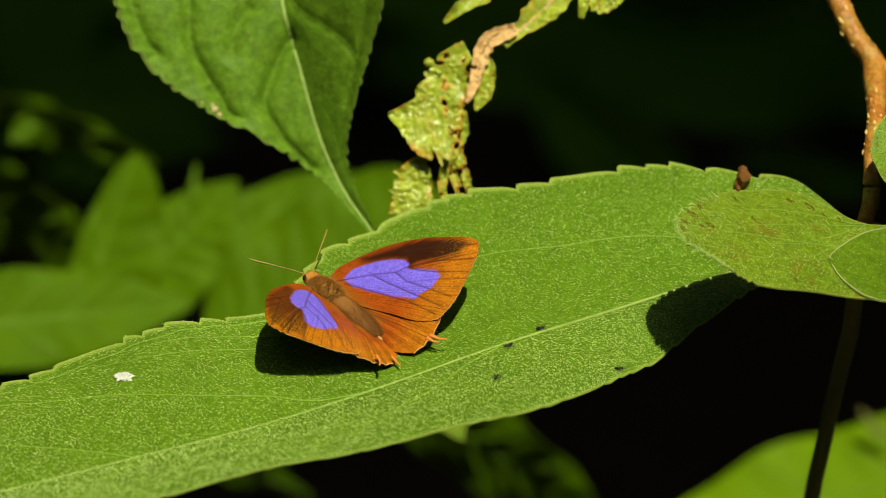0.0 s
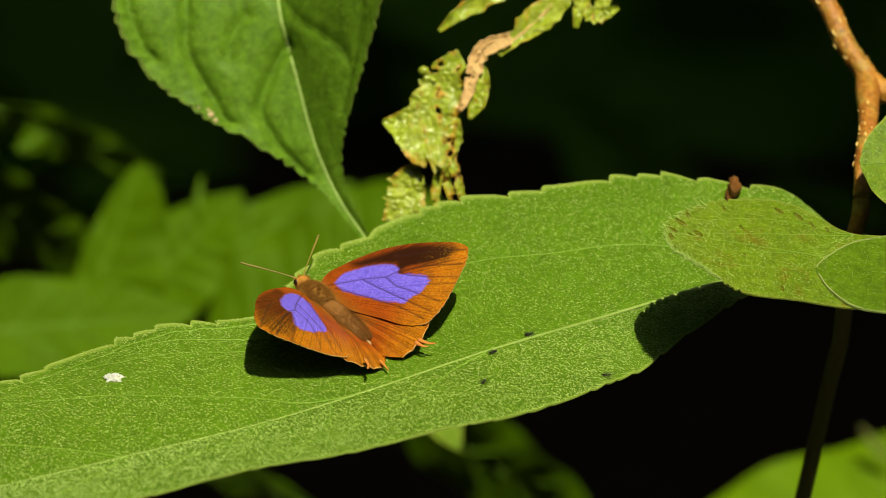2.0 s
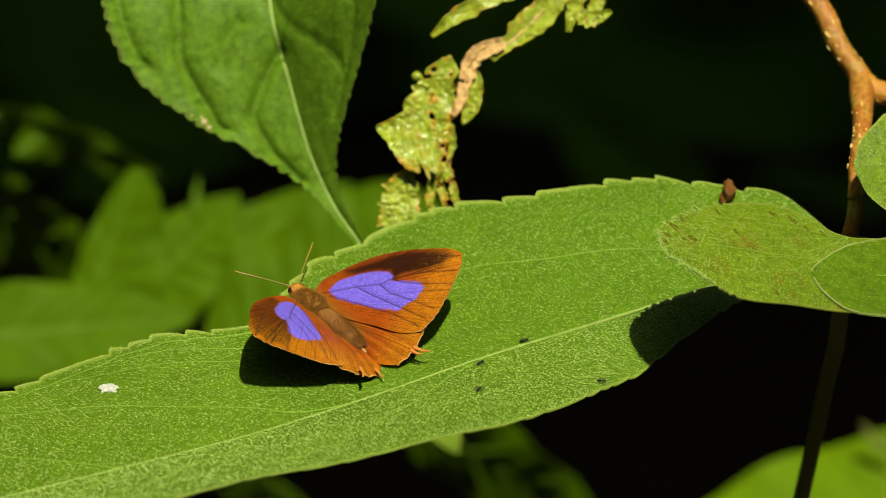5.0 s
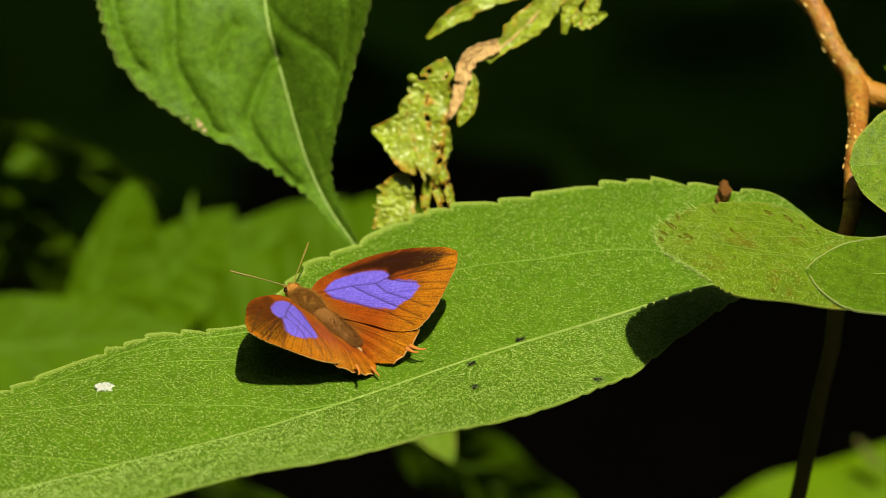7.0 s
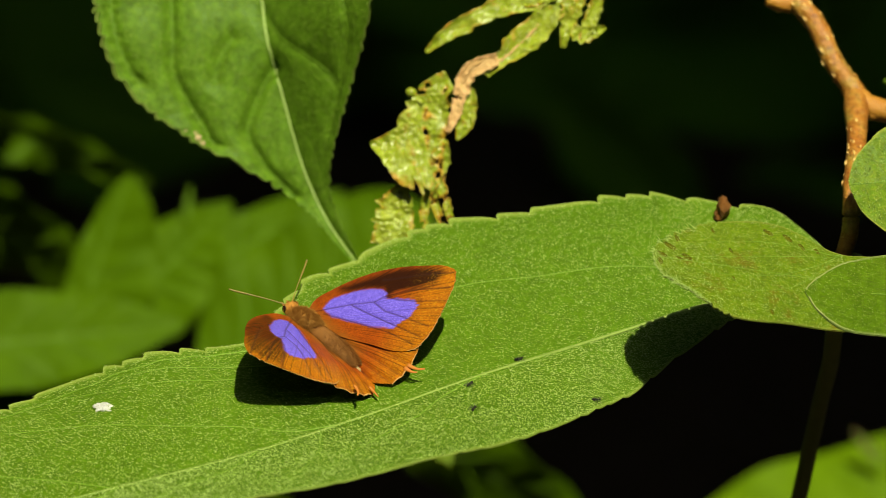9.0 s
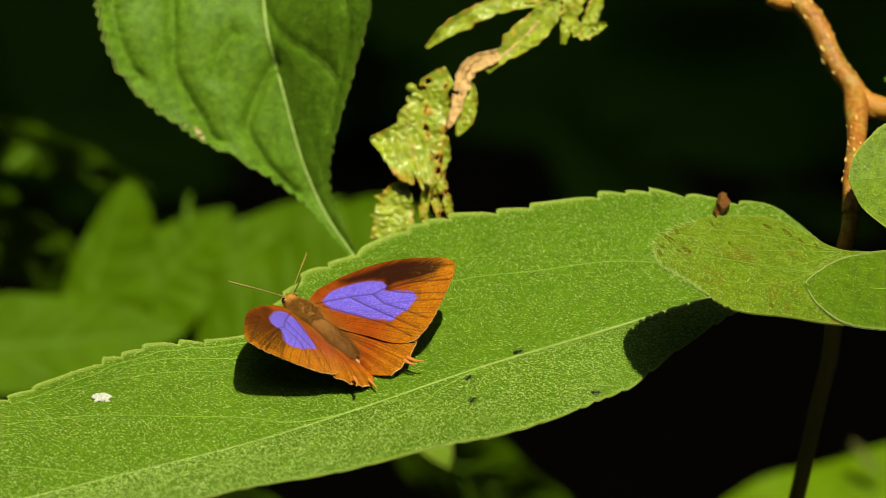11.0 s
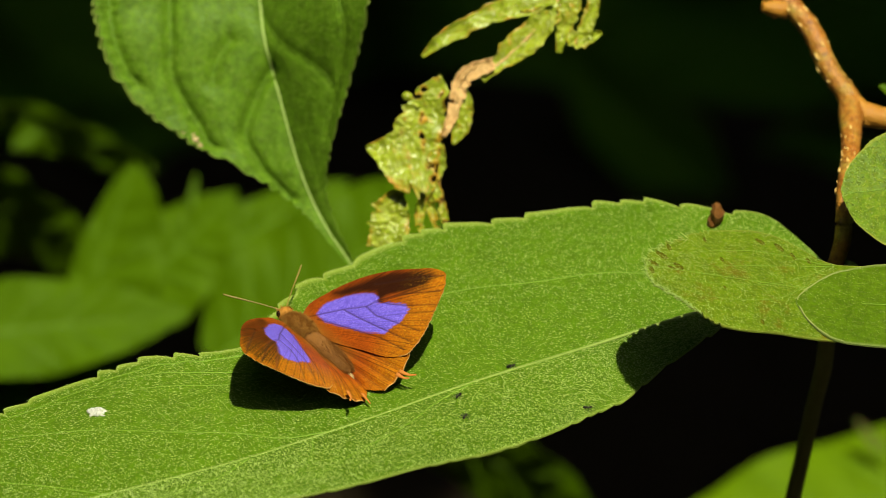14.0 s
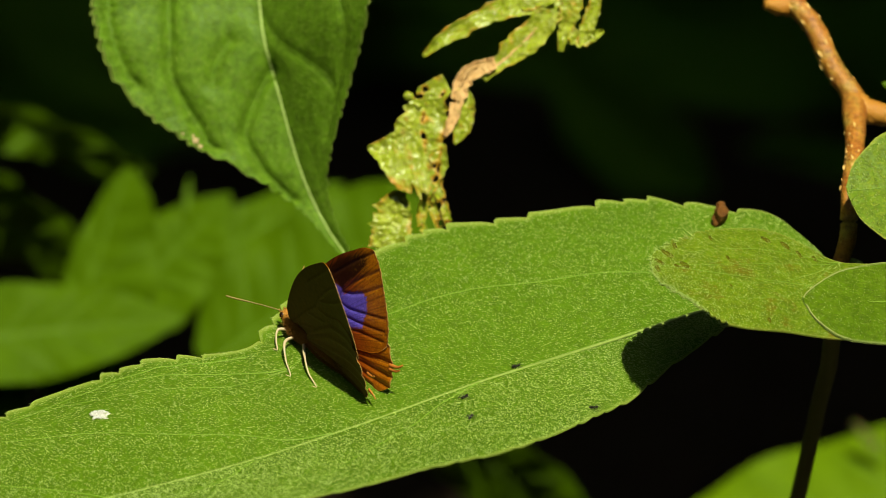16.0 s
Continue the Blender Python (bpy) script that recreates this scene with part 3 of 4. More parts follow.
HANGING = LeafSurface(
    [(-0.0380, 0.1035, 0.0680), (-0.0373, 0.0985, 0.0530), (-0.0354, 0.0907, 0.0354), (-0.0341, 0.0854, 0.0263), (-0.0332, 0.0805, 0.0207), (-0.0297, 0.0738, 0.0085),
     (-0.0250, 0.0660, -0.0059), (-0.0199, 0.0589, -0.0141), (-0.0149, 0.0515, -0.0183), (-0.0125, 0.0475, -0.0205)],
    (0.02, -0.90, 0.43),
    mm([(0, 0.8), (0.1, 14.3), (0.2, 25.2), (0.32, 32.0), (0.42, 33.0), (0.501, 30.6), (0.545, 27.4), (0.585, 23.7), (0.62, 20.1), (0.653, 16.6), (0.70, 12.4), (0.745, 9.0), (0.783, 6.2), (0.815, 4.3), (0.855, 3.2), (0.90, 2.3), (0.94, 1.4), (1, 0.3)]),
    mm([(0, 1), (0.1, 14), (0.2, 27), (0.32, 33.2), (0.40, 34.2), (0.448, 33.8), (0.48, 32.9), (0.515, 30.9), (0.54, 29.1), (0.572, 26.5), (0.618, 22.5), (0.651, 19.3), (0.674, 16.2), (0.696, 13.0), (0.722, 10.4), (0.745, 7.7), (0.774, 5.2), (0.805, 3.2), (0.845, 1.8), (0.90, 1.1), (1, 0.3)]),
    fold=(42, 4), curl=(-0.06, 0.05), quilt=0.0003, veins=5, slant=0.5, teeth=46, bite=0.0016, wave=0.0006, waves=4, seed=2,
    grooves=list(zip((1, 1, 0.8, 0.7, 0.35, 0.35), HANGING_VEINS)), groove=0.0023)
hanging = leaf(HANGING, GREEN_DEEP, RIB_DEEP, "pointed green leaf with fine teeth, folded along its midrib, hanging", HANGING_VEINS,
     ns=460, nv=80, rib_radii=(0.00045, 0.00032, 0.00024, 0.0002), petiole=[(-0.0378, 0.1080, 0.0760), (-0.0365, 0.1120, 0.0860)], vein_size=0.3, side_vein=VEIN_DEEP)

for at, across, size in ((0.640, -0.93, 0.9), (0.652, -0.96, 0.6), (0.630, -0.89, 0.4), (0.622, -0.95, 0.3)):
    spot = HANGING.at(at, across) - np.array(HANGING.path[0])
    part("scar", ball((0.0010 * size, 0.0008 * size, 0.00022), 8, 12, 0.12, 3, Matrix.Translation(Vector(spot)) @ Vector((0.02, -0.90, 0.43)).to_track_quat("Z", "Y").to_matrix().to_4x4()), SCAR, hanging, "dry pinkish-brown scar")

# ---- the twig ----
def twig():
    """A red-brown woody twig with pale warts that forks, and its stalk below in the shade."""
    thing = new("twig")
    thing.matrix_basis = Matrix.Translation((0.0748, 0.0240, -0.0760))
    tagged(thing, "forked red-brown woody twig with pale warts", "twig")
    o = (0.0748, 0.0240, -0.0760)
    upper = [(0.0668, 0.0815, 0.0390), (0.0743, 0.0741, 0.0292), (0.0788, 0.0690, 0.0251), (0.0822, 0.0630, 0.0192), (0.0864, 0.0586, 0.0136),
             (0.0857, 0.0430, 0.0108), (0.0838, 0.0275, 0.0072), (0.0834, 0.0235, 0.0010), (0.0812, 0.0215, -0.0068)]
    part("stem", tube(upper, (0.0021, 0.0021, 0.0021, 0.0021, 0.0025, 0.0019, 0.0018, 0.0017, 0.0016), 140, 18, 0.035, 1.0, o, 1), BARK, thing)
    part("branch", tube([(0.0860, 0.0588, 0.0138), (0.0890, 0.0570, 0.0120), (0.0940, 0.0560, 0.0112), (0.1060, 0.0560, 0.0115)], (0.0024, 0.0023, 0.0019, 0.0014), 30, 14, 0.05, 1.0, o, 2), BUD, thing)
    part("branch", tube([(0.0752, 0.0735, 0.0280), (0.0724, 0.0727, 0.0282), (0.0690, 0.0719, 0.0290)], (0.0021, 0.0019, 0.0010), 16, 12, 0.09, 1.0, o, 5), BUD, thing, "orange side bud")
    part("stalk", tube([(0.0812, 0.0215, -0.0068), (0.0813, 0.0300, -0.0257), (0.0795, 0.0370, -0.0419), (0.0771, 0.0420, -0.0596), (0.0748, 0.0440, -0.0734), (0.0735, 0.0460, -0.0843), (0.069, 0.050, -0.3), (0.07, 0.05, -1.12)],
                       (0.0017, 0.0017, 0.0016, 0.0017, 0.0020, 0.0026, 0.0030, 0.0040), 80, 12, 0.03, 1.0, o, 3), STALK, thing)
    part("bud", ball((0.0020, 0.0015, 0.0014), 10, 14, 0.07, 6, Matrix.Translation(Vector((0.0900, 0.0560, 0.0108)) - Vector(o))), BUD, thing, "swollen orange bud in the fork")
    rng = np.random.default_rng(7)
    for k in range(120):
        s = rng.uniform(0.05, 0.8)
        a = rng.uniform(0, 2 * math.pi)
        p, q = line_through(upper, np.array([s, s + 0.01]))
        way = Vector(q - p).normalized()
        side = way.orthogonal().normalized()
        out = Matrix.Rotation(a, 3, way) @ side
        m = Matrix.Translation(Vector(p) + out * (0.00205 if s < 0.42 else 0.00182) - Vector(o)) @ way.to_track_quat("X", "Z").to_matrix().to_4x4()
        r = rng.uniform(0.3, 1.0)
        part("wart", ball((0.00085 * r, 0.00036 * r, 0.00034 * r), 5, 7, 0.1, k), WART, thing, place=m)


twig()


# ---- the eaten leaf ----
def scrap(parent, path, widths, normal, seed, hole=0.62, skin=None, name="tatter", fine=(56, 18)):
    """A crumpled rag of blade with a torn margin and eaten holes."""
    rng = np.random.default_rng(seed)
    ns, nv = fine
    s, v = np.linspace(0, 1, ns), np.linspace(-1, 1, nv)
    p = line_through(path, s)
    ahead = unit(np.gradient(p, axis=0))
    n = np.array(normal, float)
    side = unit(np.cross(n, ahead))
    up = np.cross(ahead, side)
    verts = np.zeros((ns, nv, 3))
    hole_at, rim = np.zeros((ns, nv)), np.zeros((ns, nv))
    for i in range(ns):
        for j in range(nv):
            edge = widths[0 if v[j] > 0 else 1]
            h = 0.001 * float(along(np.linspace(0, 1, len(edge)), edge, s[i]))
            ragged = 1 + 0.34 * noise.noise(Vector((s[i] * 13 + seed * 7.1, 3.0 * np.sign(v[j]), seed))) + 0.09 * noise.noise(Vector((s[i] * 30, 9.0 * np.sign(v[j]), seed)))
            q = p[i] + side[i] * (v[j] * h * max(ragged, 0.15))
            w = Vector(q) * 260 + Vector((seed * 3.3, 0, 0))
            rise = 0.0009 * noise.noise(w * 1.1) + 0.00055 * abs(noise.noise(w * 2.6)) + 0.0002 * noise.noise(w * 6.0) + 0.0006 * v[j] ** 2
            verts[i, j] = q + up[i] * rise
            rim[i, j] = min(1.0, max(0.0, (abs(v[j]) - 0.86 + 0.5 * noise.noise(w * 1.7)) / 0.4))
            hole_at[i, j] = noise.noise(Vector(q) * 480 + Vector((seed * 5.7, 2, 0))) * 0.5 + 0.5
    low = verts - up[:, None] * 0.00022
    k = ns * nv
    faces = []
    keep = np.ones((ns - 1, nv - 1), bool)
    for i in range(ns - 1):
        for j in range(nv - 1):
            if hole_at[i, j] > hole and abs(v[j]) > 0.12:
                keep[i, j] = False
    for i in range(ns - 1):
        for j in range(nv - 1):
            if not keep[i, j]:
                continue
            a, b, c, d = i * nv + j, (i + 1) * nv + j, (i + 1) * nv + j + 1, i * nv + j + 1
            faces += [(a, b, c, d), (d + k, c + k, b + k, a + k)]
            for di, dj, e, f in ((-1, 0, d, a), (1, 0, b, c), (0, -1, a, b), (0, 1, c, d)):
                y, x = i + di, j + dj
                if not (0 <= y < ns - 1 and 0 <= x < nv - 1) or not keep[y, x]:
                    faces.append((e, e + k, f + k, f))
    o = np.array(parent.matrix_basis.translation)
    rim = np.maximum(rim, np.clip((hole_at - hole + 0.10) / 0.10, 0, 1))
    me = mesh_of(name, np.concatenate([verts.reshape(-1, 3), low.reshape(-1, 3)]) - o, faces)
    me.attributes.new("rim", "FLOAT", "POINT").data.foreach_set("value", np.tile(rim.ravel(), 2).astype(np.float32))
    return part(name, me, skin or GREEN_EATEN, parent)


def eaten_leaf():
    thing = new("eaten_leaf")
    o = (0.0292, 0.0668, 0.0302)
    thing.matrix_basis = Matrix.Translation(o)
    tagged(thing, "curled yellow-green leaf, chewed to tatters around a withered rib", "leaf")
    face = (0.08, -0.78, 0.62)
    part("rib", tube([(0.0296, 0.0684, 0.0356), (0.0278, 0.0672, 0.0330), (0.0232, 0.0646, 0.0276), (0.0187, 0.0627, 0.0236), (0.0147, 0.0614, 0.0209), (0.0107, 0.0612, 0.0204), (0.0076, 0.0602, 0.0184), (0.0067, 0.0585, 0.0148), (0.0057, 0.0567, 0.0110), (0.0037, 0.0550, 0.0073)], (0.00037, 0.00037, 0.00031, 0.00031, 0.00037, 0.00074, 0.00087, 0.00062, 0.00050, 0.00031), 200, 12, 0.16, 0.8, o, 4), WITHERED, thing)
    part("rib", tube([(0.0124, 0.0611, 0.0214), (0.0095, 0.0606, 0.0202), (0.0076, 0.0594, 0.0177), (0.0070, 0.0584, 0.0155)], (0.00037, 0.00081, 0.00081, 0.00037), 80, 12, 0.22, 0.8, o, 8), WITHERED, thing)
    part("rib", tube([(0.0037, 0.0550, 0.0073), (0.0020, 0.0532, 0.0034), (-0.0001, 0.0516, -0.0001), (-0.0032, 0.0508, -0.0016)], (0.00031, 0.00025, 0.00025, 0.00019), 80, 12, 0.16, 0.8, o, 9), WITHERED, thing)
    part("rib", tube([(0.0031, 0.0548, 0.0069), (0.0038, 0.0530, 0.0030), (0.0033, 0.0513, -0.0006), (0.0045, 0.0494, -0.0048), (0.0052, 0.0475, -0.0088)], (0.00025, 0.00025, 0.00019, 0.00019, 0.00019), 100, 12, 0.16, 0.8, o, 10), WITHERED, thing)
    scrap(thing, [(0.0267, 0.0667, 0.0330), (0.0216, 0.0662, 0.0320), (0.0159, 0.0656, 0.0309), (0.0102, 0.0647, 0.0289), (0.0056, 0.0636, 0.0267), (0.0026, 0.0627, 0.0247), (0.0003, 0.0618, 0.0228)], ((1.1, 2.2, 2.1, 2.0, 2.1, 1.5, 0.4), (2.0, 3.4, 2.5, 1.8, 1.5, 1.2, 0.4)), face, 7, 0.93)
    scrap(thing, [(0.0307, 0.0677, 0.0350), (0.0263, 0.0657, 0.0309), (0.0232, 0.0639, 0.0271), (0.0186, 0.0621, 0.0232), (0.0144, 0.0606, 0.0200), (0.0126, 0.0597, 0.0182)], ((1.1, 2.0, 2.8, 2.5, 1.4, 0.5), (1.4, 2.2, 2.8, 3.4, 2.0, 0.8)), face, 1, 0.84)
    scrap(thing, [(0.0250, 0.0674, 0.0335), (0.0221, 0.0668, 0.0323), (0.0199, 0.0663, 0.0313)], ((1.6, 2.0, 0.9), (1.6, 2.5, 1.1)), face, 12, 0.90, name="membrane")
    scrap(thing, [(0.0055, 0.0591, 0.0170), (0.0030, 0.0585, 0.0158), (0.0011, 0.0570, 0.0124), (-0.0011, 0.0550, 0.0083), (-0.0024, 0.0528, 0.0035), (-0.0036, 0.0507, -0.0010)], ((1.1, 3.4, 5.0, 5.5, 4.1, 1.6), (2.8, 3.6, 4.8, 4.5, 3.4, 1.1)), face, 2, 0.73, fine=(90, 40))
    scrap(thing, [(-0.0003, 0.0542, 0.0081), (-0.0035, 0.0539, 0.0075), (-0.0060, 0.0536, 0.0069), (-0.0085, 0.0535, 0.0067), (-0.0110, 0.0534, 0.0064)], ((10.9, 11.4, 9.5, 4.8, 0.5), (2.2, 3.0, 2.5, 1.4, 0.4)), face, 3, 0.80, fine=(70, 44))
    scrap(thing, [(0.0085, 0.0592, 0.0172), (0.0093, 0.0577, 0.0139), (0.0085, 0.0560, 0.0103), (0.0065, 0.0543, 0.0067)], ((0.8, 1.2, 1.5, 0.2), (1.2, 2.0, 2.1, 0.4)), face, 4, 0.88)
    scrap(thing, [(0.0038, 0.0540, 0.0071), (0.0030, 0.0525, 0.0038), (0.0016, 0.0507, -0.0001), (0.0001, 0.0489, -0.0039), (-0.0004, 0.0473, -0.0073), (0.0004, 0.0461, -0.0098)], ((0.9, 2.1, 1.6, 1.1, 0.9, 0.4), (1.0, 1.8, 1.5, 1.1, 1.0, 0.4)), face, 6, 0.66, fine=(80, 24))
    scrap(thing, [(0.0010, 0.0506, -0.0013), (0.0016, 0.0491, -0.0044), (0.0027, 0.0477, -0.0075), (0.0031, 0.0466, -0.0098)], ((0.9, 0.9, 0.9, 0.4), (0.9, 0.9, 0.8, 0.4)), face, 13, 0.70)
    scrap(thing, [(0.0023, 0.0512, -0.0001), (0.0035, 0.0496, -0.0034), (0.0046, 0.0481, -0.0067), (0.0053, 0.0468, -0.0094)], ((1.6, 1.1, 0.9, 0.4), (1.1, 0.9, 0.8, 0.4)), face, 14, 0.66)
    scrap(thing, [(-0.0048, 0.0508, -0.0018), (-0.0057, 0.0493, -0.0049), (-0.0064, 0.0476, -0.0086), (-0.0072, 0.0458, -0.0125)], ((1.4, 3.4, 3.9, 3.9), (1.1, 3.9, 4.1, 3.9)), face, 5, 0.84, fine=(70, 36))
    scrap(thing, [(0.0309, 0.0678, 0.0352), (0.0300, 0.0659, 0.0313), (0.0288, 0.0643, 0.0278), (0.0278, 0.0622, 0.0233)], ((1.4, 2.2, 1.6, 0.5), (2.0, 2.2, 1.4, 0.5)), face, 8, 0.80)
    scrap(thing, [(0.0297, 0.0636, 0.0264), (0.0317, 0.0632, 0.0253), (0.0338, 0.0633, 0.0257), (0.0365, 0.0639, 0.0269)], ((1.4, 2.0, 1.4, 0.4), (1.4, 1.6, 1.1, 0.4)), face, 15, 0.84)
    scrap(thing, [(0.0357, 0.0678, 0.0351), (0.0350, 0.0661, 0.0317), (0.0336, 0.0645, 0.0282), (0.0322, 0.0629, 0.0247)], ((0.5, 1.1, 1.4, 0.5), (0.9, 1.6, 1.6, 0.8)), face, 9, 0.80)
    scrap(thing, [(0.0149, 0.0605, 0.0215), (0.0115, 0.0602, 0.0207), (0.0085, 0.0594, 0.0191), (0.0071, 0.0578, 0.0156), (0.0062, 0.0560, 0.0119), (0.0045, 0.0544, 0.0084)], ((1.2, 1.8, 2.0, 1.5, 1.1, 0.5), (1.2, 1.6, 1.4, 1.3, 1.0, 0.5)), face, 16, 0.80, WITHERED, "membrane")
    part("bead", ball((0.0011, 0.0010, 0.0010), 8, 10, 0.06, 2, Matrix.Translation(Vector((-0.0027, 0.0584, 0.0156)) - Vector(o))), GREEN_EATEN, thing)
    part("rag", tube([(-0.0005, 0.0574, 0.0134), (-0.0016, 0.0579, 0.0144), (-0.0025, 0.0583, 0.0154)], (0.0007, 0.0005, 0.0004), 6, 6, 0.1, 1.0, o), GREEN_EATEN, thing)




eaten_leaf()


# ---- leaves farther back ----
def far_leaf(base, tip, width, normal, label, seed, fold=6, sag=0.0, teeth=0, skin=GREEN_FAR, rib=VEIN_DEEP, narrow=1.0, shape=((0, 0.05), (0.12, 0.6), (0.35, 1.0), (0.6, 0.9), (0.85, 0.45), (1, 0.02))):
    b, t, n = np.array(base), np.array(tip), np.array(normal, float)
    path = [tuple(b + (t - b) * k / 4 + unit(n) * (-sag * (k / 4) ** 2)) for k in range(5)]
    prof = [(s, max(w * width, 0.0002)) for s, w in shape]
    surface = LeafSurface(path, normal, [(s, w * narrow) for s, w in prof], prof, fold=(fold, fold), quilt=0.0008, wave=0.0015, waves=3, seed=seed, teeth=teeth, bite=0.0016 if teeth else 0.0)
    veins = [[(0.15 + 0.2 * k, 0), (0.25 + 0.2 * k, 0.45 * d), (0.33 + 0.2 * k, 0.85 * d)] for k in range(3) for d in (-1, 1)]
    return leaf(surface, skin, rib, label, veins, ns=90, nv=10, group="leaves in the background")


SUNLIT = (0.05, -0.70, 0.71)
TURNED = (-0.30, -0.90, -0.25)      # back to the sun, so that shaded leaves come out dim
far_leaf((-0.1538, 0.2977, -0.1623), (-0.0756, 0.3094, -0.1596), 0.0146, SUNLIT, "sunlit broad green leaf behind in the thicket", 38)
far_leaf((-0.1162, 0.3124, -0.1892), (-0.0931, 0.3436, -0.1300), 0.0176, SUNLIT, "sunlit broad green leaf behind in the thicket", 21, rib=VEIN_DEEP, narrow=0.42, shape=((0, 0.3), (0.12, 0.75), (0.35, 1.0), (0.6, 1.0), (0.8, 0.76), (0.92, 0.48), (1, 0.1)))
far_leaf((-0.1024, 0.3326, -0.1750), (-0.0659, 0.3516, -0.1422), 0.0165, SUNLIT, "sunlit broad green leaf behind in the thicket", 36, narrow=0.8)
far_leaf((-0.0719, 0.3214, -0.1812), (-0.0096, 0.3437, -0.1423), 0.0235, SUNLIT, "sunlit broad green leaf behind in the thicket", 22, narrow=0.9, shape=((0, 0.3), (0.12, 0.75), (0.35, 1.0), (0.6, 1.0), (0.82, 0.8), (0.94, 0.5), (1, 0.02)))
far_leaf((-0.0859, 0.3485, -0.1688), (-0.0348, 0.3635, -0.1448), 0.0096, SUNLIT, "sunlit broad green leaf behind in the thicket", 31)
far_leaf((-0.0785, 0.3487, -0.1463), (-0.0772, 0.3527, -0.1377), 0.0010, SUNLIT, "narrow young leaf behind in the thicket", 32)
far_leaf((-0.1388, 0.2982, -0.1886), (-0.1189, 0.3060, -0.1789), 0.0062, SUNLIT, "sunlit broad green leaf behind in the thicket", 40)
far_leaf((-0.1428, 0.3910, -0.1327), (-0.0915, 0.3882, -0.1535), 0.0082, TURNED, "dim green leaf turned from the sun in the thicket", 24)
# added leaf that stands in for a shadow cast across the leaves here
far_leaf((-0.1602, 0.4080, -0.1633), (-0.1095, 0.4016, -0.1922), 0.0168, TURNED, "dim green leaf turned from the sun in the thicket", 42, fold=0)
far_leaf((-0.1334, 0.3869, -0.1452), (-0.1228, 0.3914, -0.1381), 0.0040, TURNED, "dim green leaf turned from the sun in the thicket", 33)
far_leaf((0.1658, 0.3569, -0.2366), (0.0492, 0.3547, -0.2562), 0.0229, (0.18, -0.45, 0.88), "sunlit broad green leaf low in the thicket", 25, skin=GREEN_LOW)
far_leaf((-0.0124, 0.2000, -0.1212), (-0.0004, 0.1800, -0.1346), 0.0058, (0.1, -0.8, 0.6), "bright leaf tip below the larger leaf", 26, skin=GREEN_BESIDE)
far_leaf((-0.0961, 0.3299, -0.2104), (-0.0461, 0.3233, -0.2273), 0.0076, TURNED, "dim green leaf below the larger leaf", 27, fold=0)
far_leaf((-0.0273, 0.3899, -0.2279), (0.0389, 0.3762, -0.2679), 0.0175, TURNED, "dim green leaf below the larger leaf", 28, fold=0)
far_leaf((0.1190, 0.3612, -0.2333), (0.1103, 0.3656, -0.2235), 0.0015, SUNLIT, "withered brown leaf tip low in the thicket", 34, skin=BROWN_TIP)

far_leaf((0.1060, 0.0700, 0.0060), (0.0931, 0.0723, 0.0113), 0.0032, (0.05, -0.62, 0.78), "small green leaf tip beyond the fork of the twig", 35)


# ---- small things on the leaves ----
SKIN_S, SKIN_V = np.meshgrid(np.linspace(0, 1, 500), np.linspace(-1, 1, 121), indexing="ij")
SKIN = RESTING.at(SKIN_S, SKIN_V).reshape(-1, 3)


def on_leaf(x, y, lift=0.0):
    """The place on the butterfly's leaf above or below (x, y), and the leaf's normal there."""
    near = SKIN[((SKIN[:, :2] - (x, y)) ** 2).sum(1).argmin()]
    n = Vector(LEAF_UP).normalized()
    return Vector((x, y, near[2])) + n * lift, n


def gall():
    p = Vector((0.0587, 0.0311, 0.0012))
    m = Matrix.Translation(p) @ pose(0, 0, 0, -8, -82, 0)
    bm = ball((0.0030, 0.0017, 0.0014), 26, 28, 0.07, 9)
    for v in bm.verts:
        k = 0.90 + 0.22 * v.co.x / 0.0024 + 0.55 * noise.noise(v.co * 620) + 0.2 * noise.noise(v.co * 1700)
        v.co.y, v.co.z = v.co.y * k, v.co.z * k
    thing = part("gall", bm, GALL, label="small rough brown gall on the leaf margin")
    thing.matrix_basis = m
    tagged(thing, category="gall")


def dropping():
    rng = np.random.default_rng(17)
    p, n = on_leaf(-0.0579, -0.0257, 0.0002)
    bm = bmesh.new()
    bmesh.ops.create_grid(bm, x_segments=26, y_segments=26, size=1.0)
    for v in bm.verts:
        r, a = v.co.length, math.atan2(v.co.y, v.co.x)
        edge = 0.72 + 0.42 * noise.noise(Vector((math.cos(a) * 1.9, math.sin(a) * 1.9, 4.0))) + 0.16 * noise.noise(Vector((math.cos(a) * 6, math.sin(a) * 6, 8.0)))
        k = max(abs(v.co.x), abs(v.co.y)) / max(r, 1e-6)
        r *= k
        v.co = Vector((v.co.x * k, v.co.y * k, 0))
        v.co = Vector((v.co.x * edge * 0.0030, v.co.y * edge * 0.0022, 0.00025 * max(0.0, 1 - r) + 0.0004 * noise.noise(v.co * 5)))
    bmesh.ops.solidify(bm, geom=bm.faces[:], thickness=0.0003)
    thing = part("dropping", bm, DROPPING, label="chalky white bird dropping dried on the leaf")
    thing.matrix_basis = Matrix.Translation(p) @ n.to_track_quat("Z", "Y").to_matrix().to_4x4()
    tagged(thing, category="dropping")


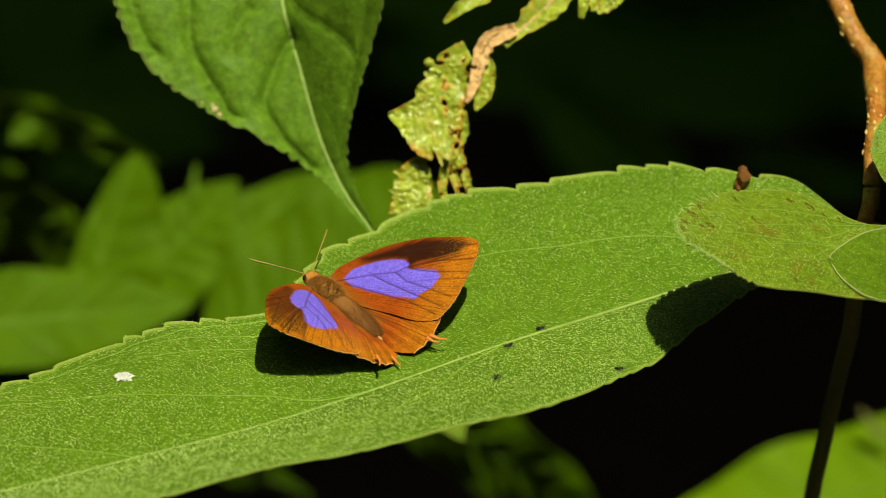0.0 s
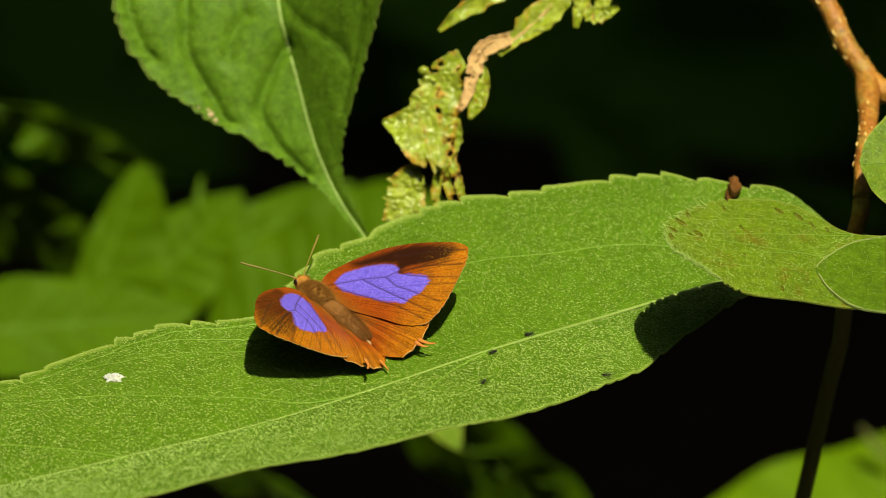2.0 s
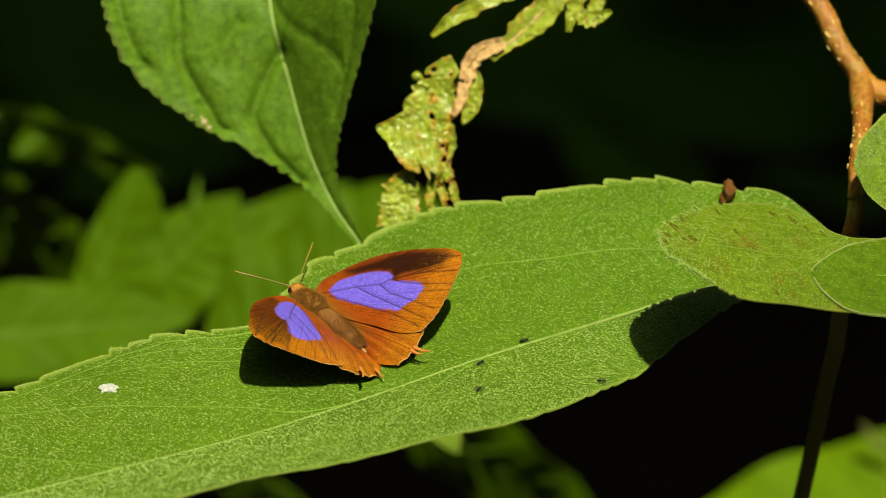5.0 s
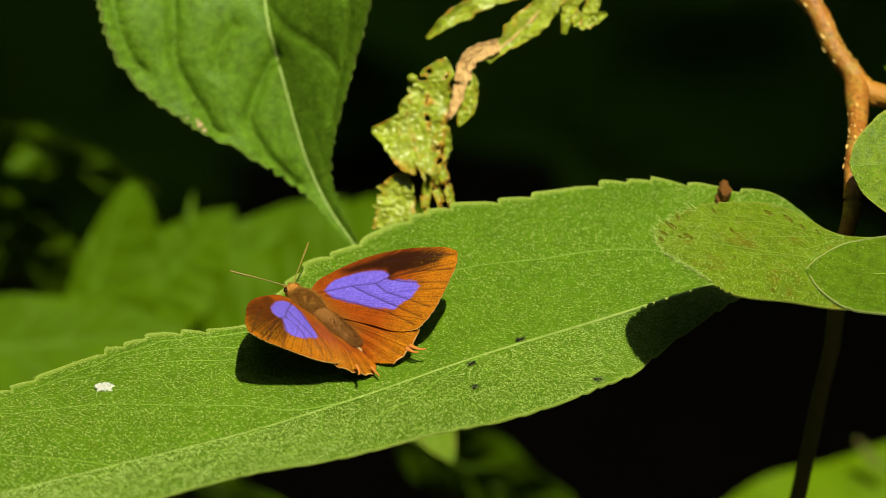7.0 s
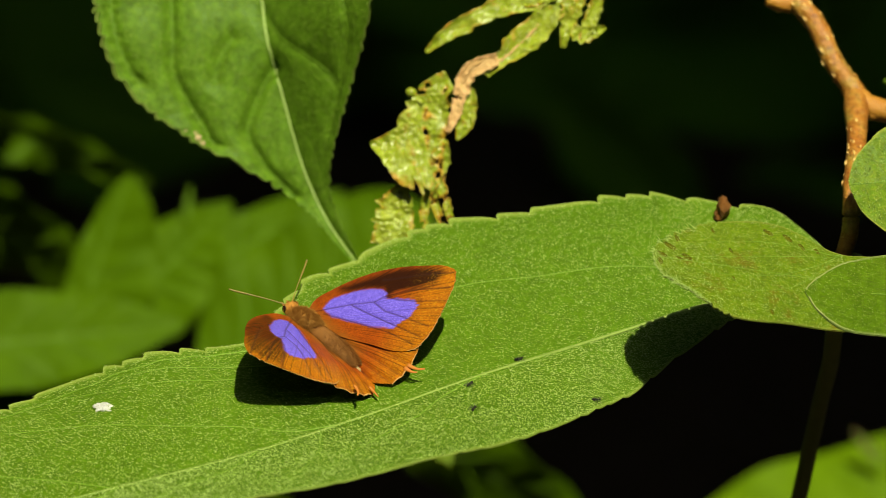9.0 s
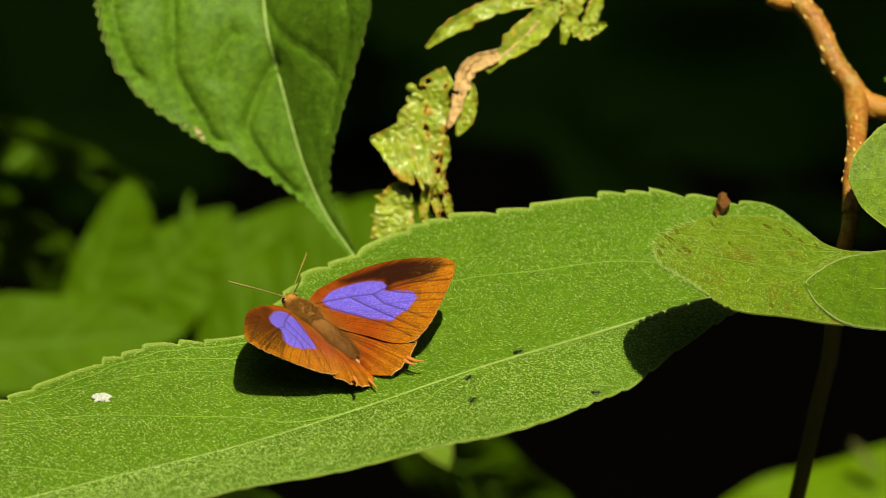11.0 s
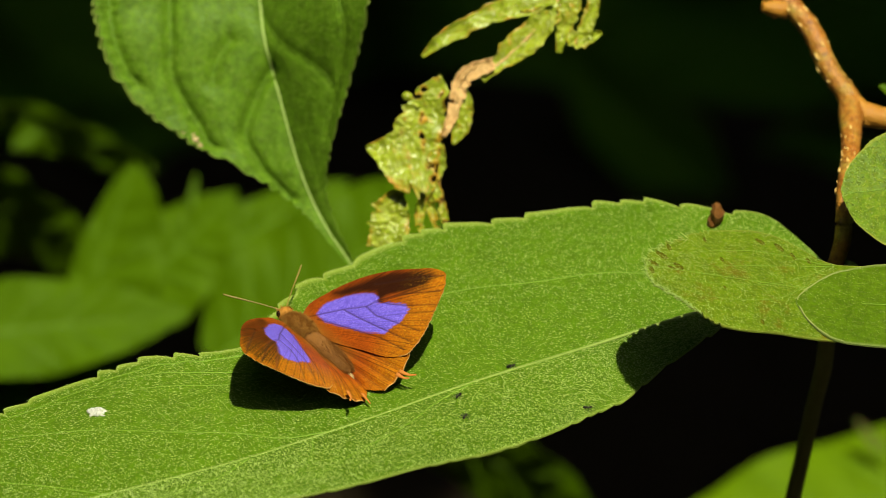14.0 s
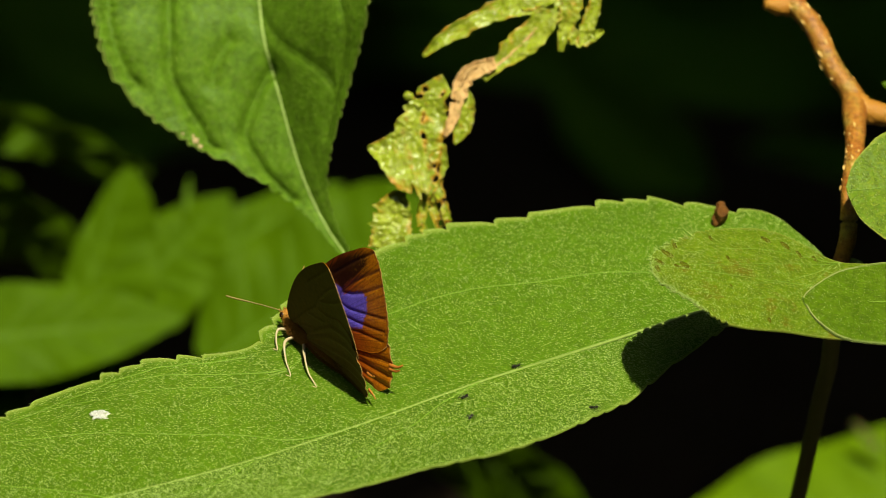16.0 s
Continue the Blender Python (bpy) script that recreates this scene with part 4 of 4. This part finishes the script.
def ant():
    """A tiny dark ant: head, thorax, abdomen, six legs, two feelers."""
    thing = new("ant")
    tagged(thing, "tiny black ant on the green leaf", "ant", "ants on the leaf")
    part("abdomen", ball((0.00042, 0.00028, 0.00028), 8, 10, 0, 0, Matrix.Translation((-0.0005, 0, 0.0004))), ANT, thing)
    part("thorax", ball((0.00032, 0.00018, 0.00018), 8, 10, 0, 0, Matrix.Translation((0.0001, 0, 0.0004))), ANT, thing)
    part("head", ball((0.00024, 0.00022, 0.0002), 8, 10, 0, 0, Matrix.Translation((0.0006, 0, 0.00042))), ANT, thing)
    for side in (-1, 1):
        for k, fore in enumerate((0.0006, 0.0, -0.0006)):
            part("leg", tube([(0.0001 + fore * 0.2, 0, 0.0004), (0.0001 + fore * 0.6, side * 0.0005, 0.00055), (0.0001 + fore * 1.2, side * 0.0010, 0)], (0.00006, 0.00005, 0.00003), 8, 6), ANT, thing)
        part("feeler", tube([(0.0007, side * 0.0001, 0.0005), (0.0010, side * 0.0003, 0.00065), (0.0013, side * 0.00035, 0.0004)], (0.00004, 0.00004, 0.00003), 8, 6), ANT, thing)
    return thing


def ant_pose(x, y, heading, lift=0.0):
    p, n = on_leaf(x, y, lift)
    return Matrix.Translation(p) @ n.to_track_quat("Z", "Y").to_matrix().to_4x4() @ pose(0, 0, 0, 0, 0, heading)


gall()
dropping()
walker = ant()
walker.matrix_basis = ant_pose(0.0131, -0.0216, 200)
copy_thing(walker, ant_pose(0.0191, -0.0151, 30))
copy_thing(walker, ant_pose(0.0110, -0.0361, 75))
copy_thing(walker, ant_pose(0.0335, -0.0262, 10))


# ---- the butterfly ----
ROOT = (-0.0186, -0.00866, -0.00474)
FORE, LEFT, ABOVE = Vector((-0.5894, 0.7998, 0.1136)), Vector((-0.8075, -0.5871, -0.0564)), Vector((0.0215, -0.1250, 0.9919))
BODY = Matrix(((FORE.x, LEFT.x, ABOVE.x, ROOT[0]), (FORE.y, LEFT.y, ABOVE.y, ROOT[1]), (FORE.z, LEFT.z, ABOVE.z, ROOT[2]), (0, 0, 0, 1)))


def wing_material(name, base, edge, dark):
    """Scales of the upper side: rust, with an iridescent violet field and dark veins; dark angle-dependent sheen is
    painted in towards the tip.
    """
    m, tree, skin = material(name)

    def read(what):
        a = tree.nodes.new("ShaderNodeAttribute")
        a.attribute_name = what
        return a.outputs["Fac"]
    grain = noise_at(tree, 3400, 3, 0.8)
    rays = tree.nodes.new("ShaderNodeTexNoise")
    rays.noise_dimensions = "1D"
    rays.inputs["Scale"].default_value, rays.inputs["Detail"].default_value = 60.0, 5.0
    link(tree, read("ray"), rays.inputs["W"])
    streak = noise_at(tree, 420, 4, 0.6)
    colour = mix(tree, read("margin"), base, edge)
    colour = mix(tree, mix(tree, 0.35, (0, 0, 0), ramp(tree, streak, [(0.42, (0, 0, 0)), (0.72, (1, 1, 1))])), colour, dark)
    soft = tree.nodes.new("ShaderNodeMath")
    soft.operation = "MULTIPLY_ADD"
    link(tree, rays.outputs["Fac"], soft.inputs[0])
    soft.inputs[1].default_value = 0.7
    link(tree, read("shade"), soft.inputs[2])
    colour = mix(tree, ramp(tree, soft.outputs[0], [(0.42, (0, 0, 0)), (1.05, (0.97, 0.97, 0.97))]), colour, dark)
    colour = mix(tree, mix(tree, 0.40, (0, 0, 0), ramp(tree, rays.outputs["Fac"], [(0.48, (0, 0, 0)), (0.66, (1, 1, 1))])), colour, dark)
    gold = ramp(tree, noise_at(tree, 2400, 3, 0.8), [(0.54, (0, 0, 0)), (0.66, (1, 1, 1))])
    colour = mix(tree, mix(tree, mix(tree, 0.5, (0, 0, 0), read("margin")), (0, 0, 0), gold), colour, (0.72, 0.38, 0.02))
    colour = mix(tree, 1.0, colour, ramp(tree, noise_at(tree, 2600, 3, 0.8), [(0.36, (0.66, 0.62, 0.62)), (0.56, (1, 1, 1))]), "MULTIPLY")
    violet = ramp(tree, grain, [(0.3, (0.085, 0.058, 0.46)), (0.5, (0.155, 0.105, 0.70)), (0.72, (0.30, 0.22, 0.88))])
    violet = mix(tree, mix(tree, 0.45, (0, 0, 0), ramp(tree, rays.outputs["Fac"], [(0.50, (0, 0, 0)), (0.68, (1, 1, 1))])), violet, (0.05, 0.03, 0.22))
    add = tree.nodes.new("ShaderNodeMath")
    add.operation = "ADD"
    link(tree, read("violet"), add.inputs[0])
    link(tree, mix(tree, 0.6, streak, rays.outputs["Fac"]), add.inputs[1])
    colour = mix(tree, ramp(tree, add.outputs[0], [(0.76, (0, 0, 0)), (1.0, (1, 1, 1))]), colour, violet)
    colour = mix(tree, mix(tree, 0.7, (0, 0, 0), read("base")), colour, ramp(tree, streak, [(0.35, (0.16, 0.060, 0.006)), (0.65, (0.30, 0.13, 0.016))]))
    colour = mix(tree, read("fringe"), colour, (0.66, 0.38, 0.14))
    colour = mix(tree, mix(tree, 0.7, (0, 0, 0), read("nerve")), colour, (0.03, 0.010, 0.008))
    link(tree, colour, skin.inputs["Base Color"])
    skin.inputs["Roughness"].default_value = 0.42
    skin.inputs["Specular IOR Level"].default_value = 0.22
    bump(tree, skin, mix(tree, 0.5, grain, streak), 0.35, 0.0002)
    return m


RUST = wing_material("rust wing scales", (0.37, 0.070, 0.004), (0.46, 0.145, 0.003), (0.024, 0.006, 0.002))
UNDER = plain("dark brown underwing", (0.060, 0.027, 0.007), (0.130, 0.064, 0.014), 900, 0.7, 0.4, 0.0002, shine=0.2)
FUR = plain("brown body fur", (0.26, 0.112, 0.013), (0.38, 0.175, 0.024), 1500, 0.8, 0.6, 0.0003)
ABDOMEN = plain("grey-brown abdomen", (0.17, 0.066, 0.010), (0.25, 0.100, 0.015), 1200, 0.75, 0.5, 0.0003)
HEAD = plain("orange head fur", (0.34, 0.11, 0.010), (0.52, 0.23, 0.03), 1500, 0.8, 0.6, 0.0003)
EYE = plain("dark eye", (0.012, 0.006, 0.004), (0.03, 0.012, 0.006), 1500, 0.2)
FEELER = plain("brown feeler", (0.14, 0.10, 0.012), (0.28, 0.20, 0.04), 900, 0.5)
TUFT = plain("pale tuft", (0.16, 0.08, 0.03), (0.48, 0.34, 0.16), 1500, 0.7, 0.8, 0.0004)
LEG = plain("pale leg", (0.45, 0.32, 0.18), (0.62, 0.5, 0.32), 900, 0.6)
TAIL = plain("orange tail", (0.42, 0.11, 0.012), (0.55, 0.19, 0.03), 900, 0.6)

# outlines in millimetres: back along the body, out from it
VIOLET = [(-4.4, 2.8), (-4.6, 5.4), (-2.6, 8.6), (0.4, 11.7), (3.4, 13.5), (5.2, 13.4), (5.6, 12.5), (10.6, 15.6), (12.8, 15.2), (13.6, 12.5), (13.0, 10.5), (12.8, 8.3), (8.7, 6.1), (3.2, 4.0), (-0.9, 2.6)]
# dark sheen that shifts with the light, painted in fixed, wider on the left
SHEEN_DARK = [(-4.6, 8.2), (-2.0, 11.8), (0.4, 15.6), (3.4, 18.8), (7.4, 21.6), (10.4, 23.0), (11.0, 20.6), (8.9, 17.4), (5.8, 14.6), (5.4, 12.6), (3.4, 13.7), (0.4, 11.9), (-2.6, 8.8)]
SHEEN_DARK_LEFT = [(-4.6, 8.2), (-2.0, 11.8), (0.4, 15.6), (3.4, 18.8), (7.4, 21.6), (10.6, 23.4), (13.4, 21.8), (14.2, 18.8), (12.2, 16.4), (8.6, 14.4), (5.6, 12.6), (3.4, 13.7), (0.4, 11.9), (-2.6, 8.8)]
NERVES_FORE = [[(-5, 1.8), (-3.9, 2.9), (0.2, 7.0), (4.2, 10.4), (5.0, 12.4)], [(5.0, 12.4), (8.0, 13.4), (11.4, 15.3), (16.2, 19.0)], [(4.0, 10.2), (7.6, 10.1), (12.8, 11.6), (18.2, 13.2)],
               [(0.2, 7.0), (4.2, 7.6), (9.6, 8.6), (18.6, 10.6)], [(-3.0, 2.4), (6, 5.4), (12.4, 7.4), (18.6, 8.6)], [(5.0, 12.4), (8.6, 16.4), (14.6, 21.6)], [(2.0, 14.8), (7.0, 19.4), (12.4, 24.2)]]
NERVES_HIND = [[(-1, 0.6), (8, 5.6), (21.3, 8.4)], [(-1, 0.4), (9, 3.0), (22.2, 5.6)], [(-1, 0.2), (9, 1.2), (22.6, 2.8)], [(-1, 0.0), (9, -0.4), (21.8, 0.4)], [(-1, -0.2), (8, -1.2), (17.0, -1.6)], [(0, 2), (9, 8.4), (20.2, 10.6)]]


def distance(points, pairs):
    """How far each point lies from the nearest of the pairs of ends."""
    best = np.full(len(points), 1e9)
    for a, b in pairs:
        a, b = np.array(a, float), np.array(b, float)
        t = np.clip(((points - a) @ (b - a)) / ((b - a) @ (b - a)), 0, 1)
        best = np.minimum(best, np.linalg.norm(points - (a + t[:, None] * (b - a)), axis=1))
    return best


def inside(points, corners):
    """Signed distance in millimetres, positive inside."""
    pairs = list(zip(corners, corners[1:] + corners[:1]))
    hit = np.zeros(len(points), bool)
    for (x0, y0), (x1, y1) in pairs:
        cross = ((y0 > points[:, 1]) != (y1 > points[:, 1])) & (points[:, 0] < (x1 - x0) * (points[:, 1] - y0) / ((y1 - y0) or 1e-9) + x0)
        hit ^= cross
    d = distance(points, pairs)
    return np.where(hit, d, -d)


def flat_line(points, t):
    return line_through([(a, c, 0) for a, c in points], t)[..., :2]


def wing(name, lead, trail, side, nerves, violet, dark, parent, lift, bulge=0.0, label="", droop=0.0):
    """A wing: upper and lower skin between its leading and its trailing edge, cambered, with a fringed margin."""
    np_, nq = 150, 100
    t = np.linspace(0, 1, np_)
    a, b = flat_line(lead, t), flat_line(trail, t)
    q = np.linspace(0, 1, nq)
    flat = a[:, None] * (1 - q)[None, :, None] + b[:, None] * q[None, :, None]
    flat[..., 0] += bulge * (t[:, None] ** 8) * 4 * (q * (1 - q))[None]
    rng = np.random.default_rng(len(nerves) + 2)
    ragged = 0.14 * rng.normal(size=np_)
    flat[:, -1, 0] += ragged * np.clip((t - 0.3) * 3, 0, 1)
    pts = flat.reshape(-1, 2)
    span = np.clip(pts[:, 1] / 25.0, 0, 1)
    near = distance(pts, [p for nerve in nerves for p in zip(nerve, nerve[1:])])
    rise = 0.15 * np.sin(np.pi * np.clip(span, 0, 1)) - 0.15 * np.exp(-(near / (0.35 if violet else 0.55)) ** 2) * (1.0 if violet else 1.9) + lift
    rise = rise - droop * np.clip((0.85 * pts[:, 0] + 0.28 * pts[:, 1] - 11.5) / 8.0, 0, 2) ** 1.6
    top = np.stack([-pts[:, 0], side * pts[:, 1], rise], 1) * 0.001
    low = top - np.array((0, 0, 0.00010))
    n = len(pts)
    grid = [(i * nq + j, i * nq + j + 1, (i + 1) * nq + j + 1, (i + 1) * nq + j) for i in range(np_ - 1) for j in range(nq - 1)]
    if side < 0:
        grid = [f[::-1] for f in grid]
    faces = [f[::-1] for f in grid] + [tuple(n + k for k in f) for f in grid]
    rim = [i * nq for i in range(np_)] + [(np_ - 1) * nq + j for j in range(1, nq)] + [i * nq + nq - 1 for i in range(np_ - 2, -1, -1)] + [j for j in range(nq - 2, 0, -1)]
    pairs = list(zip(rim, rim[1:] + rim[:1]))
    faces += [((u, v, v + n, u + n) if side > 0 else (v, u, u + n, v + n)) for u, v in pairs]
    me = bpy.data.meshes.new(name)
    me.from_pydata([tuple(map(float, v)) for v in np.concatenate([top, low])], [], faces)
    ob = part(name, me, [RUST, UNDER], parent, label)
    ob.location = (0, side * 0.0012, 0)
    me.polygons.foreach_set("use_smooth", [True] * len(faces))
    under = np.zeros(len(faces), int)
    under[len(grid):2 * len(grid)] = 1
    me.polygons.foreach_set("material_index", under.tolist())
    fringe = np.where(np.tile(np.arange(nq) >= nq - 1, np_) & np.repeat(t > 0.50, nq), 0.8, 0.0) if violet else np.repeat(np.where(t > 0.993, 0.7, 0.0), nq)
    values = {"base": np.clip(1.2 - np.hypot(np.maximum(pts[:, 1], 0), 0.12 * np.maximum(pts[:, 0], 0)) / (3.2 if not violet else 2.6), 0, 1) * np.clip((14 - pts[:, 0]) / 5, 0, 1),
              "violet": np.clip(inside(pts, violet) / 1.8 + 0.20, 0, 1) if violet else np.zeros(n),
              "shade": np.clip(inside(pts, dark) / 3.2 + 0.52, 0, 0.50 if side > 0 else 0.86) if dark else np.zeros(n),
              "nerve": np.exp(-(near / 0.15) ** 2) * (1.0 if violet else 0.6), "fringe": fringe, "ray": np.arctan2(pts[:, 1] + 2, pts[:, 0] + 6), "margin": np.clip((pts[:, 0] * 0.8 + pts[:, 1] * 0.35 - 11) / 6, 0, 1)}
    for what, value in values.items():
        layer = me.attributes.new(what, "FLOAT", "POINT")
        layer.data.foreach_set("value", np.concatenate([value, value]).astype(np.float32))
    me.update()
    return ob


def fuzz(name, parent, mat, axis, radii, count, seed, size):
    """Fine hairs standing off a rounded part of the body."""
    rng = np.random.default_rng(seed)
    u, a = rng.uniform(-0.95, 0.95, count), rng.uniform(0, 2 * np.pi, count)
    r = np.sqrt(1 - u * u)
    way = np.stack([u, r * np.cos(a), r * np.sin(a)], 1)
    base = way * np.array(radii) + np.array(axis)
    tip = base + unit(way + np.array((-0.8, 0, 0)) + 0.4 * rng.normal(size=(count, 3))) * size * rng.uniform(0.5, 1.2, (count, 1))
    wide = unit(np.cross(way, rng.normal(size=(count, 3)))) * 0.000035
    verts = np.stack([base - wide, base + wide, tip], 1).reshape(-1, 3)
    ob = part(name, mesh_of(name, verts, [(3 * k, 3 * k + 1, 3 * k + 2) for k in range(count)], False), mat, parent)
    tagged(ob, kind="stuff")


def butterfly():
    thing = new("butterfly")
    thing.matrix_basis = BODY
    tagged(thing, "rust-brown butterfly with violet wing patches basking on a leaf", "butterfly")
    thorax = part("thorax", ball((0.0046, 0.0023, 0.0021), 16, 20, 0.03, 1, Matrix.Translation((0.0042, 0, -0.0002))), FUR, thing, "furry brown thorax")
    fuzz("fur", thorax, FUR, (0.0042, 0, -0.0002), (0.0050, 0.0024, 0.0021), 16000, 3, 0.0008)
    abdomen = part("abdomen", tube([(0.0008, 0, -0.0001), (-0.003, 0, -0.0002), (-0.007, 0, -0.0005), (-0.0110, 0, -0.0010), (-0.0140, 0, -0.0014)], (0.0017, 0.0020, 0.0019, 0.0014, 0.0006), 40, 18, 0.02, 0.75), ABDOMEN, thing, "grey-brown furry abdomen")
    fuzz("fur", abdomen, ABDOMEN, (-0.0048, 0, -0.0005), (0.0088, 0.0022, 0.0016), 14000, 4, 0.0006)
    part("tuft", tube([(-0.0130, 0.0003, -0.0012), (-0.0146, 0.0004, -0.0016)], (0.0008, 0.0005), 8, 10, 0.2), TUFT, abdomen, "pale tuft at the tip")
    head = part("head", ball((0.0013, 0.0015, 0.0013), 12, 16, 0.03, 2, Matrix.Translation((0.0096, 0, 0.0003))), HEAD, thing, "furry orange-brown head")
    fuzz("fur", head, HEAD, (0.0096, 0, 0.0003), (0.0013, 0.0015, 0.0013), 700, 5, 0.0006)
    for side in (1, -1):
        part("eye", ball((0.0007, 0.0005, 0.0008), 10, 14, 0, 0, Matrix.Translation((0.0099, side * 0.00118, 0.0004))), EYE, head, "dark round eye")
        part("palp", tube([(0.0104, side * 0.0004, -0.0002), (0.0114, side * 0.0005, 0.0002), (0.0120, side * 0.0006, 0.0006)], (0.0003, 0.00025, 0.0001), 10, 8), FUR, head)
        part("antenna", tube([(0.0102, side * 0.0006, 0.0010), (0.0124, side * 0.0030, 0.0019), (0.0148, side * 0.0058, 0.0028), (0.0165, side * 0.0078, 0.0034), (0.0175, side * 0.0089, 0.0038)],
                             (0.00012, 0.00009, 0.00011, 0.00018, 0.00015), 40, 8), FEELER, thing, "thin clubbed antenna")
        for root, knee, foot in (((0.0066, 0.0012, -0.0012), (0.0074, 0.0036, -0.0004), (0.0040, 0.0062, -0.0022)),
                                 ((0.0046, 0.0014, -0.0013), (0.0030, 0.0050, -0.0002), (-0.0047, 0.0090, -0.0022)),
                                 ((0.0022, 0.0014, -0.0013), (-0.0030, 0.0046, -0.0004), (-0.0108, 0.0072, -0.0020))):
            flip = np.array((1, side, 1))
            part("leg", tube([np.array(root) * flip, np.array(knee) * flip, (np.array(knee) * 0.45 + np.array(foot) * 0.55 + (0, 0.0004, 0)) * flip, np.array(foot) * flip, (np.array(foot) + (0.0010, 0.0003, -0.0001)) * flip],
                             (0.0003, 0.0003, 0.00018, 0.00014, 0.0001), 24, 8), LEG, thing, "pale thin leg")
    fore_lead = [(-3.2, 0.0), (-6.4, 1.0), (-7.2, 3.4), (-5.9, 7.2), (-4.2, 10.6), (-1.7, 14.4), (2.4, 18.7), (7.0, 22.2), (10.2, 24.3), (12.0, 24.8)]
    fore_trail = [(0.5, 0.0), (5.7, 1.4), (11.9, 3.6), (16.0, 5.0), (18.6, 6.6), (20.0, 8.8), (19.5, 12.2), (17.9, 16.4), (16.0, 20.2), (14.4, 23.0), (12.6, 24.7)]
    hind_lead = [(-1.0, 0.2), (3.0, 4.8), (8.0, 9.4), (13.0, 12.0), (17.0, 12.0), (19.9, 8.8)]
    hind_trail = [(0.0, -0.4), (5.0, -1.4), (10.0, -2.0), (14.0, -2.4), (18.4, -1.9), (21.9, 0.4)]
    wings = []
    for side in (1, -1):
        fore = wing("forewing", fore_lead, fore_trail, side, NERVES_FORE, VIOLET, SHEEN_DARK_LEFT if side > 0 else SHEEN_DARK, thing, 0.05, label="rust forewing with a violet field and dark angle sheen painted near the tip", droop=1.6 if side > 0 else 0.6)
        hind = wing("hindwing", hind_lead, hind_trail, side, NERVES_HIND, [], [], thing, -0.07, 1.0, label="rust hindwing with dark folds and thin tails", droop=1.6 if side > 0 else 0.6)
        for a, c, da, dc in ((22.3, 5.0, 2.2, 1.6), (22.0, 1.0, 1.8, -0.2) if side > 0 else (22.3, 4.2, 1.5, 1.0)):
            part("tail", tube([(-a * 0.001 + 0.0010, side * c * 0.001, -0.0006), (-(a + da * 0.5) * 0.001, side * (c + dc * 0.4) * 0.001, -0.0009), (-(a + da) * 0.001, side * (c + dc) * 0.001, -0.0011)],
                              (0.0005, 0.00030, 0.00016), 12, 8, 0.1, 0.5), TAIL, hind, "thin orange tail")
        wings.append((fore, hind))
    return thing, wings


fly, WINGS = butterfly()

# opening of the wings above the body's plane, in degrees: seconds, left, right
OPEN = [(0, 27.6, 27.6), (4, 28.2, 28.2), (6.5, 28.6, 28.6), (9, 29.2, 29.2), (11.5, 30.1, 30.1), (12.5, 30.6, 30.6), (14, 32.4, 32.4), (14.5, 34.5, 34.5), (15, 39.0, 39.0), (15.5, 47.5, 46.5), (15.8, 63.0, 59.0), (15.9, 69.0, 63.0), (16, 84.0, 81.5)]
HIND = 1.0                              # the hindwings lie lower than the forewings
# the ant that walks: seconds, place on the leaf, heading
ANT_WALK = [(0, 0.0131, -0.0216, 215), (3.5, 0.0118, -0.0227, 225), (7, 0.0102, -0.0246, 230), (9, 0.0101, -0.0247, 240), (12.5, 0.0099, -0.0262, 250), (14.5, 0.0095, -0.0267, 240), (16, 0.0097, -0.0269, 230)]


def motions():
    for (fore, hind), side in zip(WINGS, (1, -1)):
        for one, less in ((fore, 0.0), (hind, HIND)):
            walk(one, [(t, pose(0.0003, side * 0.0012, 0, side * ((left if side > 0 else right) - less * (1 - max(0.0, (t - 15.5) * 1.2))))) for t, left, right in OPEN])
    walk(walker, [(t, ant_pose(x, y, turn)) for t, x, y, turn in ANT_WALK])


motions()
